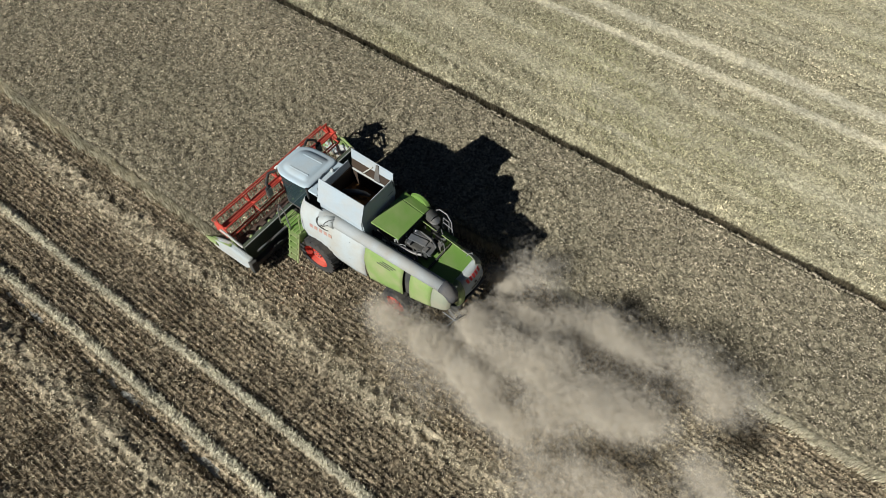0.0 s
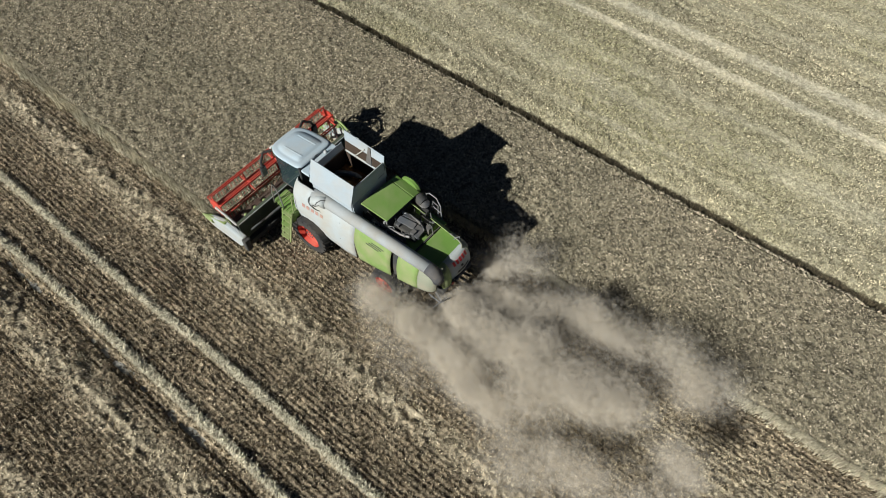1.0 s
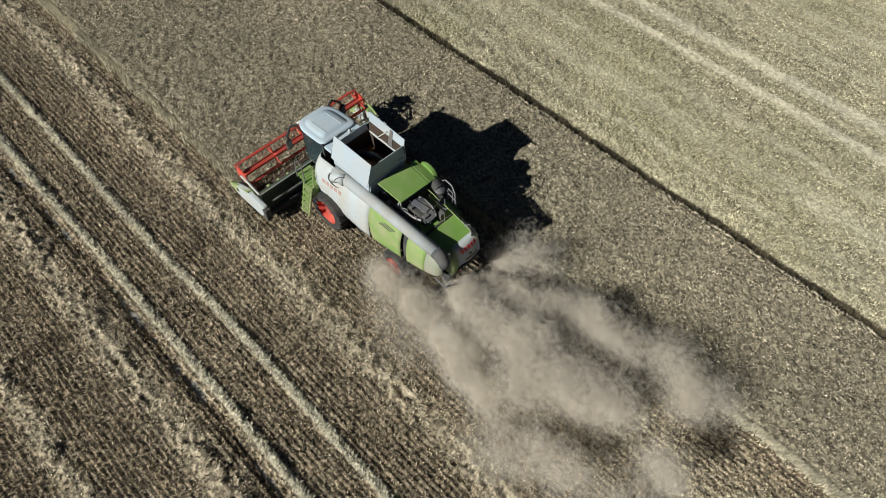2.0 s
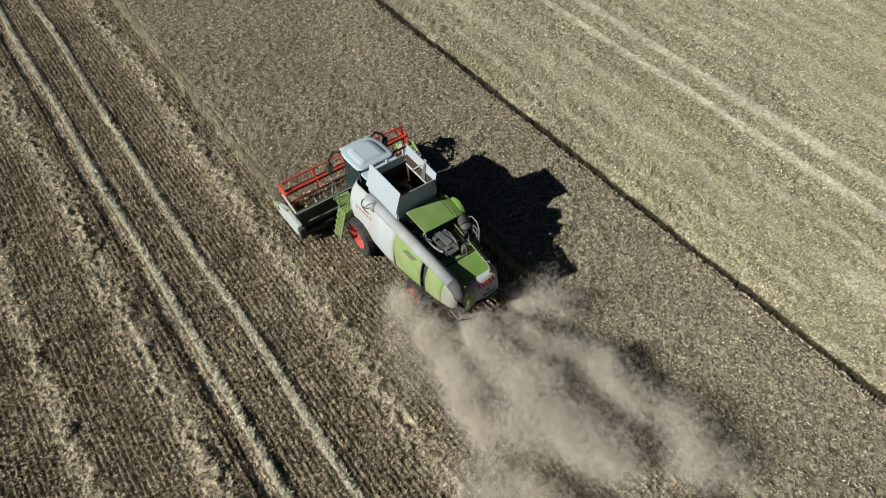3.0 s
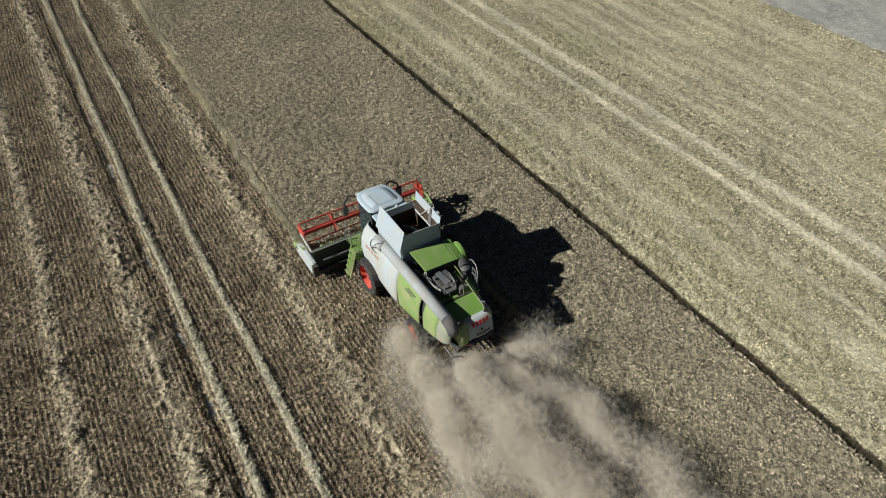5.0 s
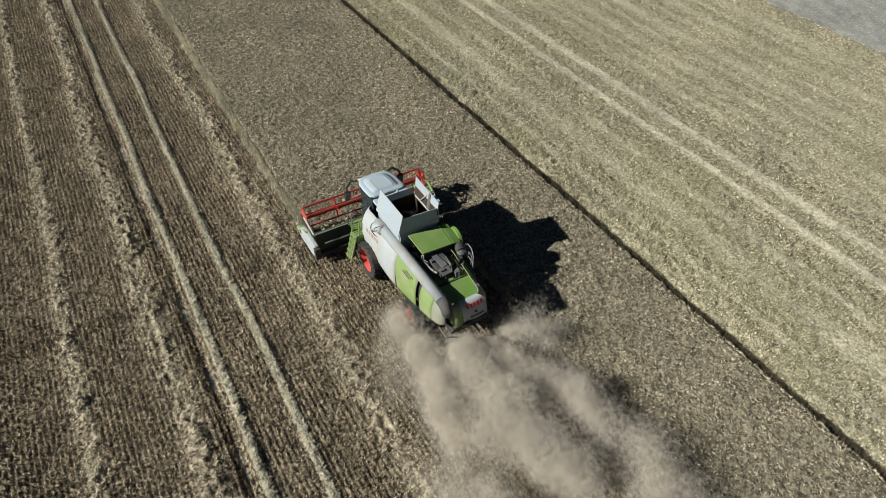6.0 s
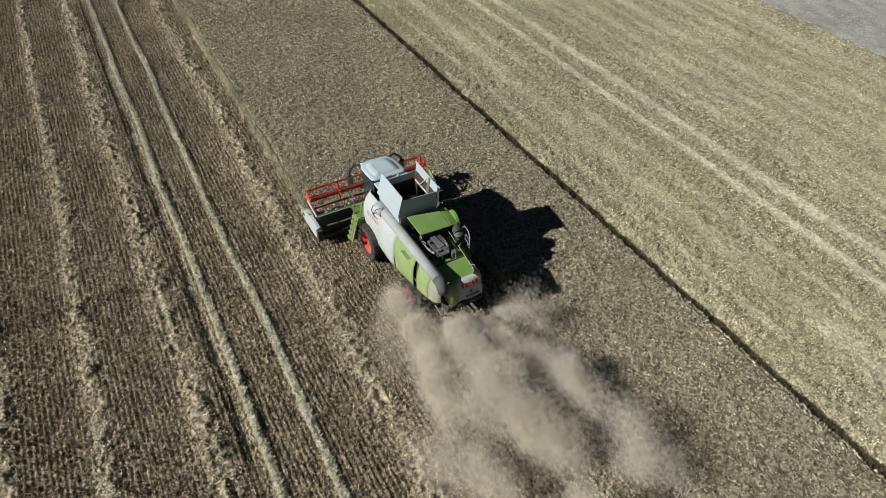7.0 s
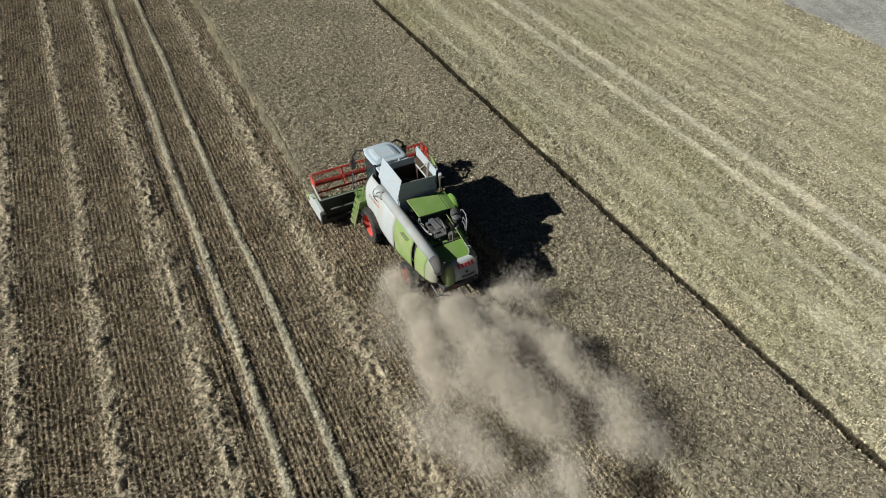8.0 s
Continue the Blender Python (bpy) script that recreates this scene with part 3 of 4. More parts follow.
# side panels: white front with a wrapped corner, green middle, slot, rear
for side in (-1, 1):
    front = [(-0.80, 2.44), (-0.98, 2.45), (-1.14, 2.40), (-1.24, 2.28), (side_x(2.1), 2.1)] + run(1.9, -0.45, 10)
    p = part("side_panel", skin(side, front), WHITE, comb, "dusty white front side panel")
    smoothed(p)
    for k in range(5):
        on_skin("red_mark", side, 1.86 - 0.2 * k, 1.73 - 0.2 * k, 2.40 - 0.012 * k, 2.54 - 0.012 * k, 0.01, REDFADE, p, "faded red block of lettering")
    green = run(-0.46, -2.02, 8)
    p = part("side_panel", skin(side, green, 0.3), LIME, comb, "dusty lime-green side panel")
    smoothed(p)
    for k in range(3):
        on_skin("louvre_slat", side, -0.98 - 0.1 * k, -1.52 - 0.1 * k, 2.40 + 0.075 * k, 2.43 + 0.075 * k, 0.03, DARK, p)
    # set-back strip; the recess's shadow is put into its dark colour
    part("panel_slot", skin(side, [(x + 0.13, y) for x, y in run(-2.0, -2.32, 2)]), DARK, comb, "recess between the panels, coloured dark for its shade")
    p = part("side_panel", skin(side, run(-2.30, -3.15, 5)), LIME, comb, "dusty lime-green rear side panel")
    smoothed(p)
    p = part("side_panel", skin(side, run(-3.16, -3.55, 3) + [(side_x(-3.7) + 0.05, -3.72), (side_x(-3.8) + 0.16, -3.82)]), ENDPANEL, comb, "grey-green dusty end panel")
    smoothed(p)

# unloading tube folded back along the machine's left
pts = [(-0.88, 1.55, 2.88), (-0.86, 0.9, 2.92), (-0.82, -0.5, 2.91), (-0.78, -2.0, 2.88), (-0.72, -3.45, 2.81)]
ut = smoothed(part("unloading_tube", tube(pts, [0.22, 0.225, 0.225, 0.225, 0.22], 24), TUBE, comb, "long white unloading tube with a dusty top"))
smoothed(part("spout", tube([(-0.722, -3.40, 2.81), (-0.72, -3.64, 2.76), (-0.715, -3.78, 2.62), (-0.71, -3.82, 2.40)], [0.228, 0.23, 0.22, 0.19], 20), RUBBER, ut, "dark grey rubber-edged spout"))
el = smoothed(part("tube_elbow", tube([(-0.92, 0.95, 2.93), (-1.0, 1.2, 2.93), (-1.06, 1.4, 2.84), (-1.08, 1.48, 2.66)], [0.23, 0.2, 0.17, 0.13], 18), WHITE, comb, "white elbow of the unloading tube"))
part("hose", tube([(-1.2, 1.2, 2.9), (-1.18, 1.12, 3.06), (-1.06, 1.02, 3.14), (-0.96, 0.9, 3.15)], 0.012, 8), BLACK, el)
part("hose", tube([(-1.2, 1.36, 2.74), (-1.22, 1.24, 2.78), (-1.18, 1.06, 2.94), (-1.06, 0.92, 3.1)], 0.012, 8), BLACK, el)
# dark crescent laid on the closed panel as the opening's shade
ring = []
for k in range(15):
    t = radians(-115 + 230 * k / 14)
    y, z = 1.22 + 0.36 * math.cos(t), 2.82 + 0.23 * math.sin(t)
    ring.append((0.05 + skin_x(y, z) - 0.005, y, z))
part("elbow_recess_shade", tube(ring, [0.012 + 0.03 * math.sin(math.pi * k / 14) for k in range(15)], 8), DARK, comb, "dark crescent standing for the shaded opening round the elbow")

# grain tank with its raised flaps
tank = part("grain_tank", box(-0.74, -0.70, -0.16, 1.72, 2.5, 3.45), TANKW, comb, "open grain tank of pale grey sheet")
bm = box(0.94, 0.98, -0.16, 1.72, 2.5, 3.46)
box(-0.70, 0.94, -0.20, -0.16, 2.5, 3.45, 0, bm)
box(-0.70, 0.94, 1.72, 1.76, 2.5, 3.6, 0, bm)
part("tank_wall", bm, TANKW, tank)
part("flap", slab([(-0.82, 1.74, 3.38), (-0.79, -0.16, 3.38), (-0.59, -0.25, 4.40), (-0.56, 1.72, 4.33)], 0.03, 0.006), TANKW, tank, "tall pale flap raised along the tank")
rf = part("flap", slab([(1.03, -0.10, 3.92), (1.01, 1.68, 3.98), (1.03, 1.66, 4.44), (1.10, -0.08, 4.26)], 0.03, 0.006), TANKW, tank, "pale flap raised along the tank")
# dark strip added to fill the band below the flap
part("flap_skirt", slab([(0.985, -0.16, 3.50), (0.985, 1.72, 3.50), (1.005, 1.68, 3.97), (1.025, -0.10, 3.91)], 0.02), LINER, rf, "dark strip below the flap")
part("rim_rail", tube([(0.96, -0.16, 3.49), (0.96, 1.72, 3.49)], 0.035, 8), WHITE, tank)
part("flap", slab([(-0.76, -0.20, 3.38), (1.0, -0.20, 3.40), (1.08, -0.06, 3.98), (-0.62, -0.16, 4.16)], 0.03, 0.006), TANKW, tank, "pale cross flap in shade")
part("flap", slab([(0.9, 1.74, 3.60), (-0.72, 1.74, 3.60), (-0.66, 1.82, 3.84), (0.92, 1.82, 3.84)], 0.03, 0.006), TANKW, tank, "low pale front flap")
part("flap_edge", tube([(-0.60, -0.155, 4.17), (1.08, -0.055, 3.99)], 0.022, 8), WHITE, tank)
part("strut", slab([(0.94, 0.72, 3.5), (0.94, 0.44, 3.5), (1.02, 0.50, 4.3), (1.02, 0.60, 4.3)], 0.03), GREY, tank)
part("strut", tube([(0.90, 1.2, 3.55), (1.0, 0.75, 4.1)], 0.025, 8), WHITE, tank)
part("strut", tube([(0.55, -0.12, 3.6), (0.98, -0.06, 3.95)], 0.025, 8), WHITE, tank)
# lining added inside the walls, its dark colour standing for shade
bm = box(0.915, 0.935, -0.14, 1.70, 2.6, 3.44)
box(-0.695, -0.675, -0.14, 1.70, 2.6, 3.6, 0, bm)
box(-0.675, 0.915, -0.155, -0.135, 2.6, 3.6, 0, bm)
box(-0.675, 0.915, 1.695, 1.715, 2.6, 3.58, 0, bm)
part("tank_lining", bm, LINER, tank, "brown tank lining coloured dark for the shade inside")
bm = bmesh.new()
made = bmesh.ops.create_grid(bm, x_segments=24, y_segments=24, size=0.5)["verts"]
for v in made:
    u, w = v.co.x * 2, v.co.y * 2
    v.co = Vector((0.12 + u * 0.82, 0.78 + w * 0.94, 2.78 + 0.32 * math.exp(-(u * u + w * w) * 1.6) + 0.04 * noise.noise(Vector((u * 4, w * 4, 1)))))
part("grain_heap", bm, GRAIN, tank, "brown threshed grain heaped in the tank")
part("filling_auger", tube([(0.30, 1.6, 2.9), (0.40, 1.05, 3.18), (0.46, 0.75, 3.24), (0.55, 0.6, 3.14)], [0.10, 0.10, 0.09, 0.05], 12), STEEL, tank, "bare steel filling auger tip")
part("tank_front_cover", slab([(-0.74, 1.80, 3.58), (0.82, 1.80, 3.62), (0.80, 2.24, 3.62), (-0.74, 2.20, 3.56)], 0.12, 0.03), ROOF, comb, "pale cover between cab and tank")
part("beacon", lathe([(0, 0.07), (0.05, 0.07), (0.11, 0.045), (0.13, 0.01)], (0.32, 2.02, 3.66), "z", 16), WHITE, comb)


# cab
def cab_outline(grow, z_unused=0):
    out = []
    for k in range(48):
        t = 2 * math.pi * k / 48
        c, s = math.cos(t), math.sin(t)
        e = 0.42 if s > 0 else 0.22
        x = math.copysign(abs(c) ** e, c) * (0.78 + grow)
        y = math.copysign(abs(s) ** (0.62 if s > 0 else 0.25), s) * (0.76 + grow)
        out.append((x * (1 - 0.10 * max(0, s)), 3.03 + y * 1.1))
    return out


def roof_mesh():
    bm = bmesh.new()
    rings = []
    for grow, z in ((-0.06, 3.64), (0.0, 3.66), (0.03, 3.70), (0.025, 3.745), (-0.02, 3.775), (-0.12, 3.788), (-0.2, 3.792), (-0.212, 3.812), (-0.45, 3.82), (-0.7, 3.822)):
        rings.append([bm.verts.new((x, y, z - 0.06 - 0.11 * (y - 2.2))) for x, y in cab_outline(grow)])
    for a, b in zip(rings, rings[1:]):
        for j in range(48):
            bm.faces.new((a[j], a[(j + 1) % 48], b[(j + 1) % 48], b[j]))
    bm.faces.new(rings[0][::-1])
    bm.faces.new(rings[-1])
    return bm


cab = part("cab", slab([(-0.72, 2.25, 1.95), (0.70, 2.25, 1.95), (0.66, 3.62, 1.95), (-0.68, 3.62, 1.95)], 0.14, 0.03), DARK, comb, "driver's cab with tinted glass and a pale roof")
smoothed(part("roof", roof_mesh(), ROOF, cab, "pale blue-grey rounded cab roof"))
for x in (-0.34, 0.34):
    part("roof_rib", slab([(x - 0.02, 2.5, 3.737), (x + 0.02, 2.5, 3.737), (x + 0.02, 3.4, 3.638), (x - 0.02, 3.4, 3.638)], 0.03, 0.006), ROOF, cab)
part("roof_seam", tube([(-0.80, 2.24, 3.64), (-0.4, 2.20, 3.67), (0.0, 2.19, 3.67), (0.4, 2.20, 3.67), (0.78, 2.24, 3.64)], 0.03, 8), BLACK, cab)
for x, y in ((-0.70, 2.3), (0.68, 2.3), (-0.64, 3.58), (0.62, 3.58)):
    part("pillar", tube([(x, y, 1.9), (x * 1.02, y - 0.02, 3.60 - 0.11 * (y - 2.2))], 0.05, 8), DARK, cab)
part("windscreen", slab([(-0.62, 3.60, 1.95), (0.60, 3.60, 1.95), (0.62, 3.58, 3.44), (-0.64, 3.58, 3.44)], 0.012), GLASS, cab)
for x in (-0.70, 0.68):
    part("side_window", slab([(x, 2.34, 1.98), (x, 3.54, 1.98), (x * 1.01, 3.52, 3.44), (x * 1.01, 2.32, 3.58)], 0.012), GLASS, cab)
part("rear_wall", box(-0.68, 0.66, 2.24, 2.28, 1.95, 3.58), DARK, cab)
part("seat", box(-0.25, 0.25, 2.55, 2.95, 2.1, 2.5, 0.06), DARK, cab)
for side in (-1, 1):
    m = part("mirror", box(side * 1.27 - 0.12, side * 1.27 + 0.12, 3.62, 3.72, 2.72, 3.18, 0.04), BLACK, comb, "black wing mirror on a bent arm")
    part("mirror_arm", tube([(side * 0.70, 3.72, 3.50), (side * 0.98, 3.86, 3.50), (side * 1.24, 3.74, 3.32), (side * 1.27, 3.67, 3.1)], 0.05, 8), BLACK, m)
    part("mirror_face", box(side * 1.27 - 0.1, side * 1.27 + 0.1, 3.608, 3.618, 2.76, 3.14), STEEL, m)
    part("work_lamp", box(side * 0.55 - 0.08, side * 0.55 + 0.08, 3.86, 3.94, 3.36, 3.44, 0.02), LAMP, cab)

# platform, ladder and rails by the cab door
plat = part("platform", slab([(-1.66, 2.12, 1.92), (-0.90, 2.12, 1.92), (-0.90, 3.2, 1.92), (-1.50, 3.2, 1.92)], 0.06, 0.01), GREEN, comb, "green chequered access platform")
for k in range(7):
    part("tread_bar", box(-1.6, -0.92, 2.2 + 0.14 * k, 2.24 + 0.14 * k, 1.92, 1.945), LIME, plat)
part("skirt_board", slab([(-1.66, 2.12, 1.92), (-1.66, 2.12, 1.55), (-1.0, 2.14, 1.5), (-0.9, 2.14, 1.92)], 0.02), GREEN, plat)
lad = part("ladder", tube([(-1.62, 2.62, 2.0), (-2.02, 2.52, 0.72)], 0.035, 8), LIME, comb, "lime-green folding access ladder")
part("stringer", tube([(-1.62, 2.16, 2.0), (-2.02, 2.14, 0.72)], 0.035, 8), LIME, lad)
for k in range(5):
    u = (k + 0.4) / 5
    x, z = -1.62 - 0.40 * u, 2.0 - 1.28 * u
    part("step", box(x - 0.09, x + 0.09, 2.15, 2.58, z - 0.02, z + 0.02, 0.006), LIME, lad)
for loop in ([(-1.58, 3.1, 1.92), (-1.60, 3.0, 2.7), (-1.58, 2.86, 3.12), (-1.55, 2.72, 2.75), (-1.56, 2.64, 1.95)], [(-1.5, 2.2, 1.92), (-1.42, 2.24, 2.55), (-1.3, 2.36, 2.62), (-1.25, 2.5, 1.95)]):
    part("handrail", tube(loop, 0.024, 8), LIME if loop[0][1] < 3 else STEEL, comb)
part("front_guard", slab([(-1.0, 2.46, 1.9), (-0.62, 2.5, 1.9), (-0.55, 2.6, 1.2), (-0.9, 2.55, 1.2)], 0.03), GREEN, comb)
for k in range(4):
    part("hose", tube([(-0.95 + 0.08 * k, 2.75, 1.9), (-0.9 + 0.1 * k, 3.1, 1.7 - 0.1 * k), (-0.75 + 0.06 * k, 3.5, 1.35)], 0.025, 8), BLACK, comb)
part("feeder_house", slab([(-0.55, 2.2, 1.75), (0.65, 2.2, 1.75), (0.62, 3.75, 1.0), (-0.52, 3.75, 1.0)], 0.62, 0.04), DARK, comb, "dark sloping feeder house")

# engine deck behind the tank
part("engine_deck", box(-0.58, 1.2, -1.45, -0.22, 2.48, 2.58), DARK, comb, "dark engine deck")
part("deck_floor", box(-0.58, 1.2, -2.66, -1.46, 2.48, 2.575), GREEN, comb, "green deck floor beside the engine")
part("radiator", box(0.12, 1.12, -1.38, -0.30, 2.58, 3.02, 0.02), DARK, comb)
part("engine_hood", slab([(-0.38, -1.40, 3.29), (0.93, -1.42, 3.25), (0.95, -0.36, 3.37), (-0.42, -0.27, 3.38)], 0.06, 0.015), GREEN, comb, "flat green engine hood plate")
part("engine_hood", slab([(0.965, -1.42, 3.25), (1.30, -1.40, 3.16), (1.32, -0.32, 3.30), (0.985, -0.36, 3.36)], 0.06, 0.015), GREEN, comb, "narrow green hood strip")
part("hood_side", slab([(0.93, -1.36, 3.18), (-0.3, -1.34, 3.22), (-0.3, -1.34, 2.6), (0.9, -1.36, 2.6)], 0.02), DARK, comb)
part("screen_cover", lathe([(-0.1, 0.42), (0.0, 0.44), (0.07, 0.38), (0.11, 0.22)], (1.42, -0.90, 2.98), "x", 28), GREEN, comb, "round green radiator screen cover")
part("support_post", box(1.1, 1.24, -1.36, -1.28, 2.58, 3.14, 0.01), DARK, comb)
eng = part("engine", box(-0.14, 0.32, -2.36, -1.42, 2.58, 2.92, 0.05), DARK, comb, "grey engine block with pipes")
for x, y, w, d, h in ((-0.02, -2.22, 0.2, 0.16, 0.07), (0.12, -1.98, 0.14, 0.2, 0.05), (-0.05, -1.62, 0.22, 0.13, 0.08), (0.18, -1.70, 0.1, 0.2, 0.11)):
    part("engine_cap", box(x - w / 2, x + w / 2, y - d / 2, y + d / 2, 2.92, 2.95 + h, 0.015), GREY, eng)
part("intake_pipe", tube([(0.30, -2.4, 2.86), (0.42, -2.1, 2.95), (0.44, -1.7, 2.98), (0.40, -1.4, 2.95)], 0.055, 10), STEEL, eng)
part("intake_pipe", tube([(-0.20, -2.2, 2.88), (-0.30, -1.9, 2.86), (-0.34, -1.4, 2.84), (-0.40, -0.9, 2.8), (-0.42, -0.4, 2.78)], 0.05, 10), STEEL, eng)
part("exhaust", tube([(0.05, -1.4, 2.95), (0.10, -1.25, 3.05), (0.30, -1.2, 3.1)], 0.05, 10), GREY, eng)
for c in ([(-0.06, -1.52, 3.06), (0.16, -1.50, 3.08), (0.30, -2.10, 2.98), (0.06, -2.14, 2.96)], [(0.22, -1.52, 3.05), (0.40, -1.56, 3.0), (0.52, -2.16, 2.90), (0.36, -2.14, 2.94)], [(-0.10, -2.16, 2.98), (0.30, -2.14, 2.99), (0.34, -2.40, 2.84), (-0.10, -2.42, 2.82)]):
    part("engine_cover", slab(c, 0.05, 0.015), DARKGREY, eng, "dusty grey engine cover plate")
lines = random.Random(17)
for k in range(34):
    x, y = (lines.uniform(-0.5, -0.3), lines.uniform(-2.3, -0.4)) if k % 2 else (lines.uniform(-0.25, 0.7), lines.uniform(-2.4, -1.5))
    z, far = lines.uniform(2.66, 2.98), lines.uniform(0.15, 0.4)
    turn = lines.uniform(0, 2 * math.pi)
    dx, dy = math.cos(turn) * far * 0.6, math.sin(turn) * far
    part("pipe", tube([(x, y, 2.58), (x + dx * 0.3, y + dy * 0.3, z), (x + dx * 0.8, y + dy * 0.8, z + 0.04), (x + dx, y + dy, 2.6)], lines.uniform(0.012, 0.028), 7), (STEEL, BLACK, DARKGREY, TUBE)[k % 4], eng)
for k in range(5):
    part("cable", tube([(-0.45 + 0.05 * k, -0.35, 2.66 + 0.04 * k), (-0.5 + 0.04 * k, -0.9, 2.75 + 0.05 * (k % 3)), (-0.38 + 0.02 * k, -1.5, 2.7), (-0.2, -2.1 + 0.06 * k, 2.78)], 0.018, 6), BLACK if k % 2 else STEEL, comb)
part("air_filter", tube([(1.14, -1.72, 2.98), (1.2, -1.42, 3.02)], [0.19, 0.21], 16), DARK, comb)
part("air_filter_cap", lathe([(0, 0.2), (0.05, 0.17), (0.1, 0.05)], (1.13, -1.75, 2.98), "z", 16), GREY, comb)
part("deck_rail", tube([(1.34, -1.60, 2.58), (1.42, -1.60, 3.12), (1.44, -1.72, 3.22), (1.40, -2.06, 3.24), (1.34, -2.28, 3.05), (1.20, -2.46, 2.55)], 0.026, 8), STEEL, comb, "bent steel rail beside the engine")
part("deck_rail", tube([(1.27, -1.95, 2.58), (1.34, -1.96, 3.05), (1.32, -2.2, 3.02), (1.24, -2.26, 2.58)], 0.022, 8), STEEL, comb)
part("deck_rail", tube([(1.31, -1.95, 2.85), (1.27, -2.35, 2.8)], 0.018, 8), STEEL, comb)

for k, (x, y, z, sx, sy, sz) in enumerate(((-0.42, -0.55, 2.66, 0.22, 0.3, 0.2), (-0.40, -1.0, 2.62, 0.2, 0.26, 0.14), (-0.44, -1.9, 2.62, 0.18, 0.34, 0.16), (0.62, -1.75, 2.62, 0.26, 0.4, 0.2), (0.78, -2.25, 2.62, 0.3, 0.36, 0.14), (0.50, -2.42, 2.62, 0.2, 0.2, 0.24), (0.95, -1.9, 2.62, 0.16, 0.3, 0.34))):
    part("engine_unit", box(x - sx / 2, x + sx / 2, y - sy / 2, y + sy / 2, z - 0.04, z + sz, 0.025), (DARK, DARKGREY, GREY)[k % 3], comb)
for k in range(9):
    x, y = -0.48 + 0.19 * k, -1.5 - 0.11 * ((k * 5) % 9)
    part("hose", tube([(x, y, 2.62), (x + 0.06, y + 0.16, 2.84 + 0.03 * (k % 3)), (x + 0.2, y + 0.3, 2.80), (x + 0.26, y + 0.42, 2.62)], 0.022, 7), (BLACK, STEEL, DARKGREY)[k % 3], comb)
part("deck_edge", tube([(-0.56, -0.3, 2.64), (-0.54, -1.4, 2.62), (-0.52, -2.6, 2.62)], 0.03, 8), STEEL, comb)
for y in (1.05, 0.2):
    for side in (-1, 1):
        part("panel_seam", slab([(0.05 - side * (skin_x(y, z) - 0.006), y + dy, z) for z, dy in ((1.75, 0), (1.75, -0.012), (2.6, -0.012), (2.6, 0))], 0.006), GREY, comb)

# rear hood and tail
hood = part("rear_hood", slab([(-0.58, -2.70, 2.62), (-0.52, -3.56, 2.46), (0.92, -3.52, 2.46), (0.96, -2.66, 2.64)], 0.10, 0.03), GREEN, comb, "green rear hood with a white tail panel")
part("hood_wall", box(-0.56, 0.94, -2.62, -2.56, 2.4, 2.62), DARK, hood)


def tail_mesh(x0, x1, lean0, lean1):
    bm = bmesh.new()
    prof = ((-3.58, 2.52), (-3.70, 2.47), (-3.80, 2.28), (-3.86, 2.0), (-3.86, 1.62), (-3.80, 1.36))
    rings = []
    for i in range(9):
        u = i / 8
        x = x0 + (x1 - x0) * u
        bow = 0.08 * (1 - (2 * u - 1) ** 2)
        rings.append([bm.verts.new((x + (lean0 * (1 - u) + lean1 * u) * (2.66 - z), y - bow, z + 0.03 * u)) for y, z in prof] + [bm.verts.new((x, -3.5, 1.36)), bm.verts.new((x, -3.5, 2.48))])
    k = len(rings[0])
    for a, b in zip(rings, rings[1:]):
        for j in range(k):
            bm.faces.new((a[j], a[(j + 1) % k], b[(j + 1) % k], b[j]))
    bm.faces.new(rings[0])
    bm.faces.new(rings[-1][::-1])
    return bm


smoothed(part("tail_panel", tail_mesh(-0.12, 0.90, 0.1, 0.12), WHITE, hood, "dusty white rounded tail panel"))
smoothed(part("tail_corner", tail_mesh(-0.52, -0.13, 0.05, 0.1), LIME, hood, "lime-green tail corner"))


def tail_mark(name, x0, x1, z0, z1, mat, label):
    """A flat block on the rounded tail panel."""
    def at(x, z):
        y = lerp_line(((1.36, -3.80), (1.62, -3.86), (2.0, -3.86), (2.28, -3.80), (2.47, -3.70)), z)
        return (x + 0.11 * (2.66 - z), y - 0.08 * (1 - (2 * (x + 0.12) / 1.02 - 1) ** 2) - 0.012, z + 0.03 * (x + 0.12))
    part(name, slab([at(x0, z0), at(x1, z0), at(x1 - 0.01, z1), at(x0 - 0.01, z1)], 0.02), mat, hood, label)


for k in range(5):
    tail_mark("red_mark", 0.06 + 0.15 * k, 0.155 + 0.15 * k, 2.26, 2.43, REDMARK, "red block of lettering on the tail")
for k in range(6):
    tail_mark("dark_mark", 0.16 + 0.1 * k, 0.235 + 0.1 * k, 1.78, 1.88, DARK, "dark block of lettering on the tail")
tail_mark("dark_mark", 0.34, 0.44, 2.0, 2.1, DARK, "small dark badge on the tail")
part("tail_grille", box(0.06, 0.94, -3.965, -3.86, 1.50, 1.66, 0.01), DARK, hood)
for k in range(3):
    part("grille_slat", box(0.08, 0.92, -3.985, -3.965, 1.52 + 0.045 * k, 1.54 + 0.045 * k), GREY, hood)
for x in (-0.05, 0.93):
    part("tail_lamp", box(x - 0.05, x + 0.05, -3.93, -3.83, 1.42, 1.50, 0.01), RED, hood)
part("bracket", tube([(0.72, -3.35, 2.72), (0.74, -3.42, 2.9), (0.82, -3.5, 2.92), (0.84, -3.52, 2.72)], 0.02, 6), STEEL, hood)
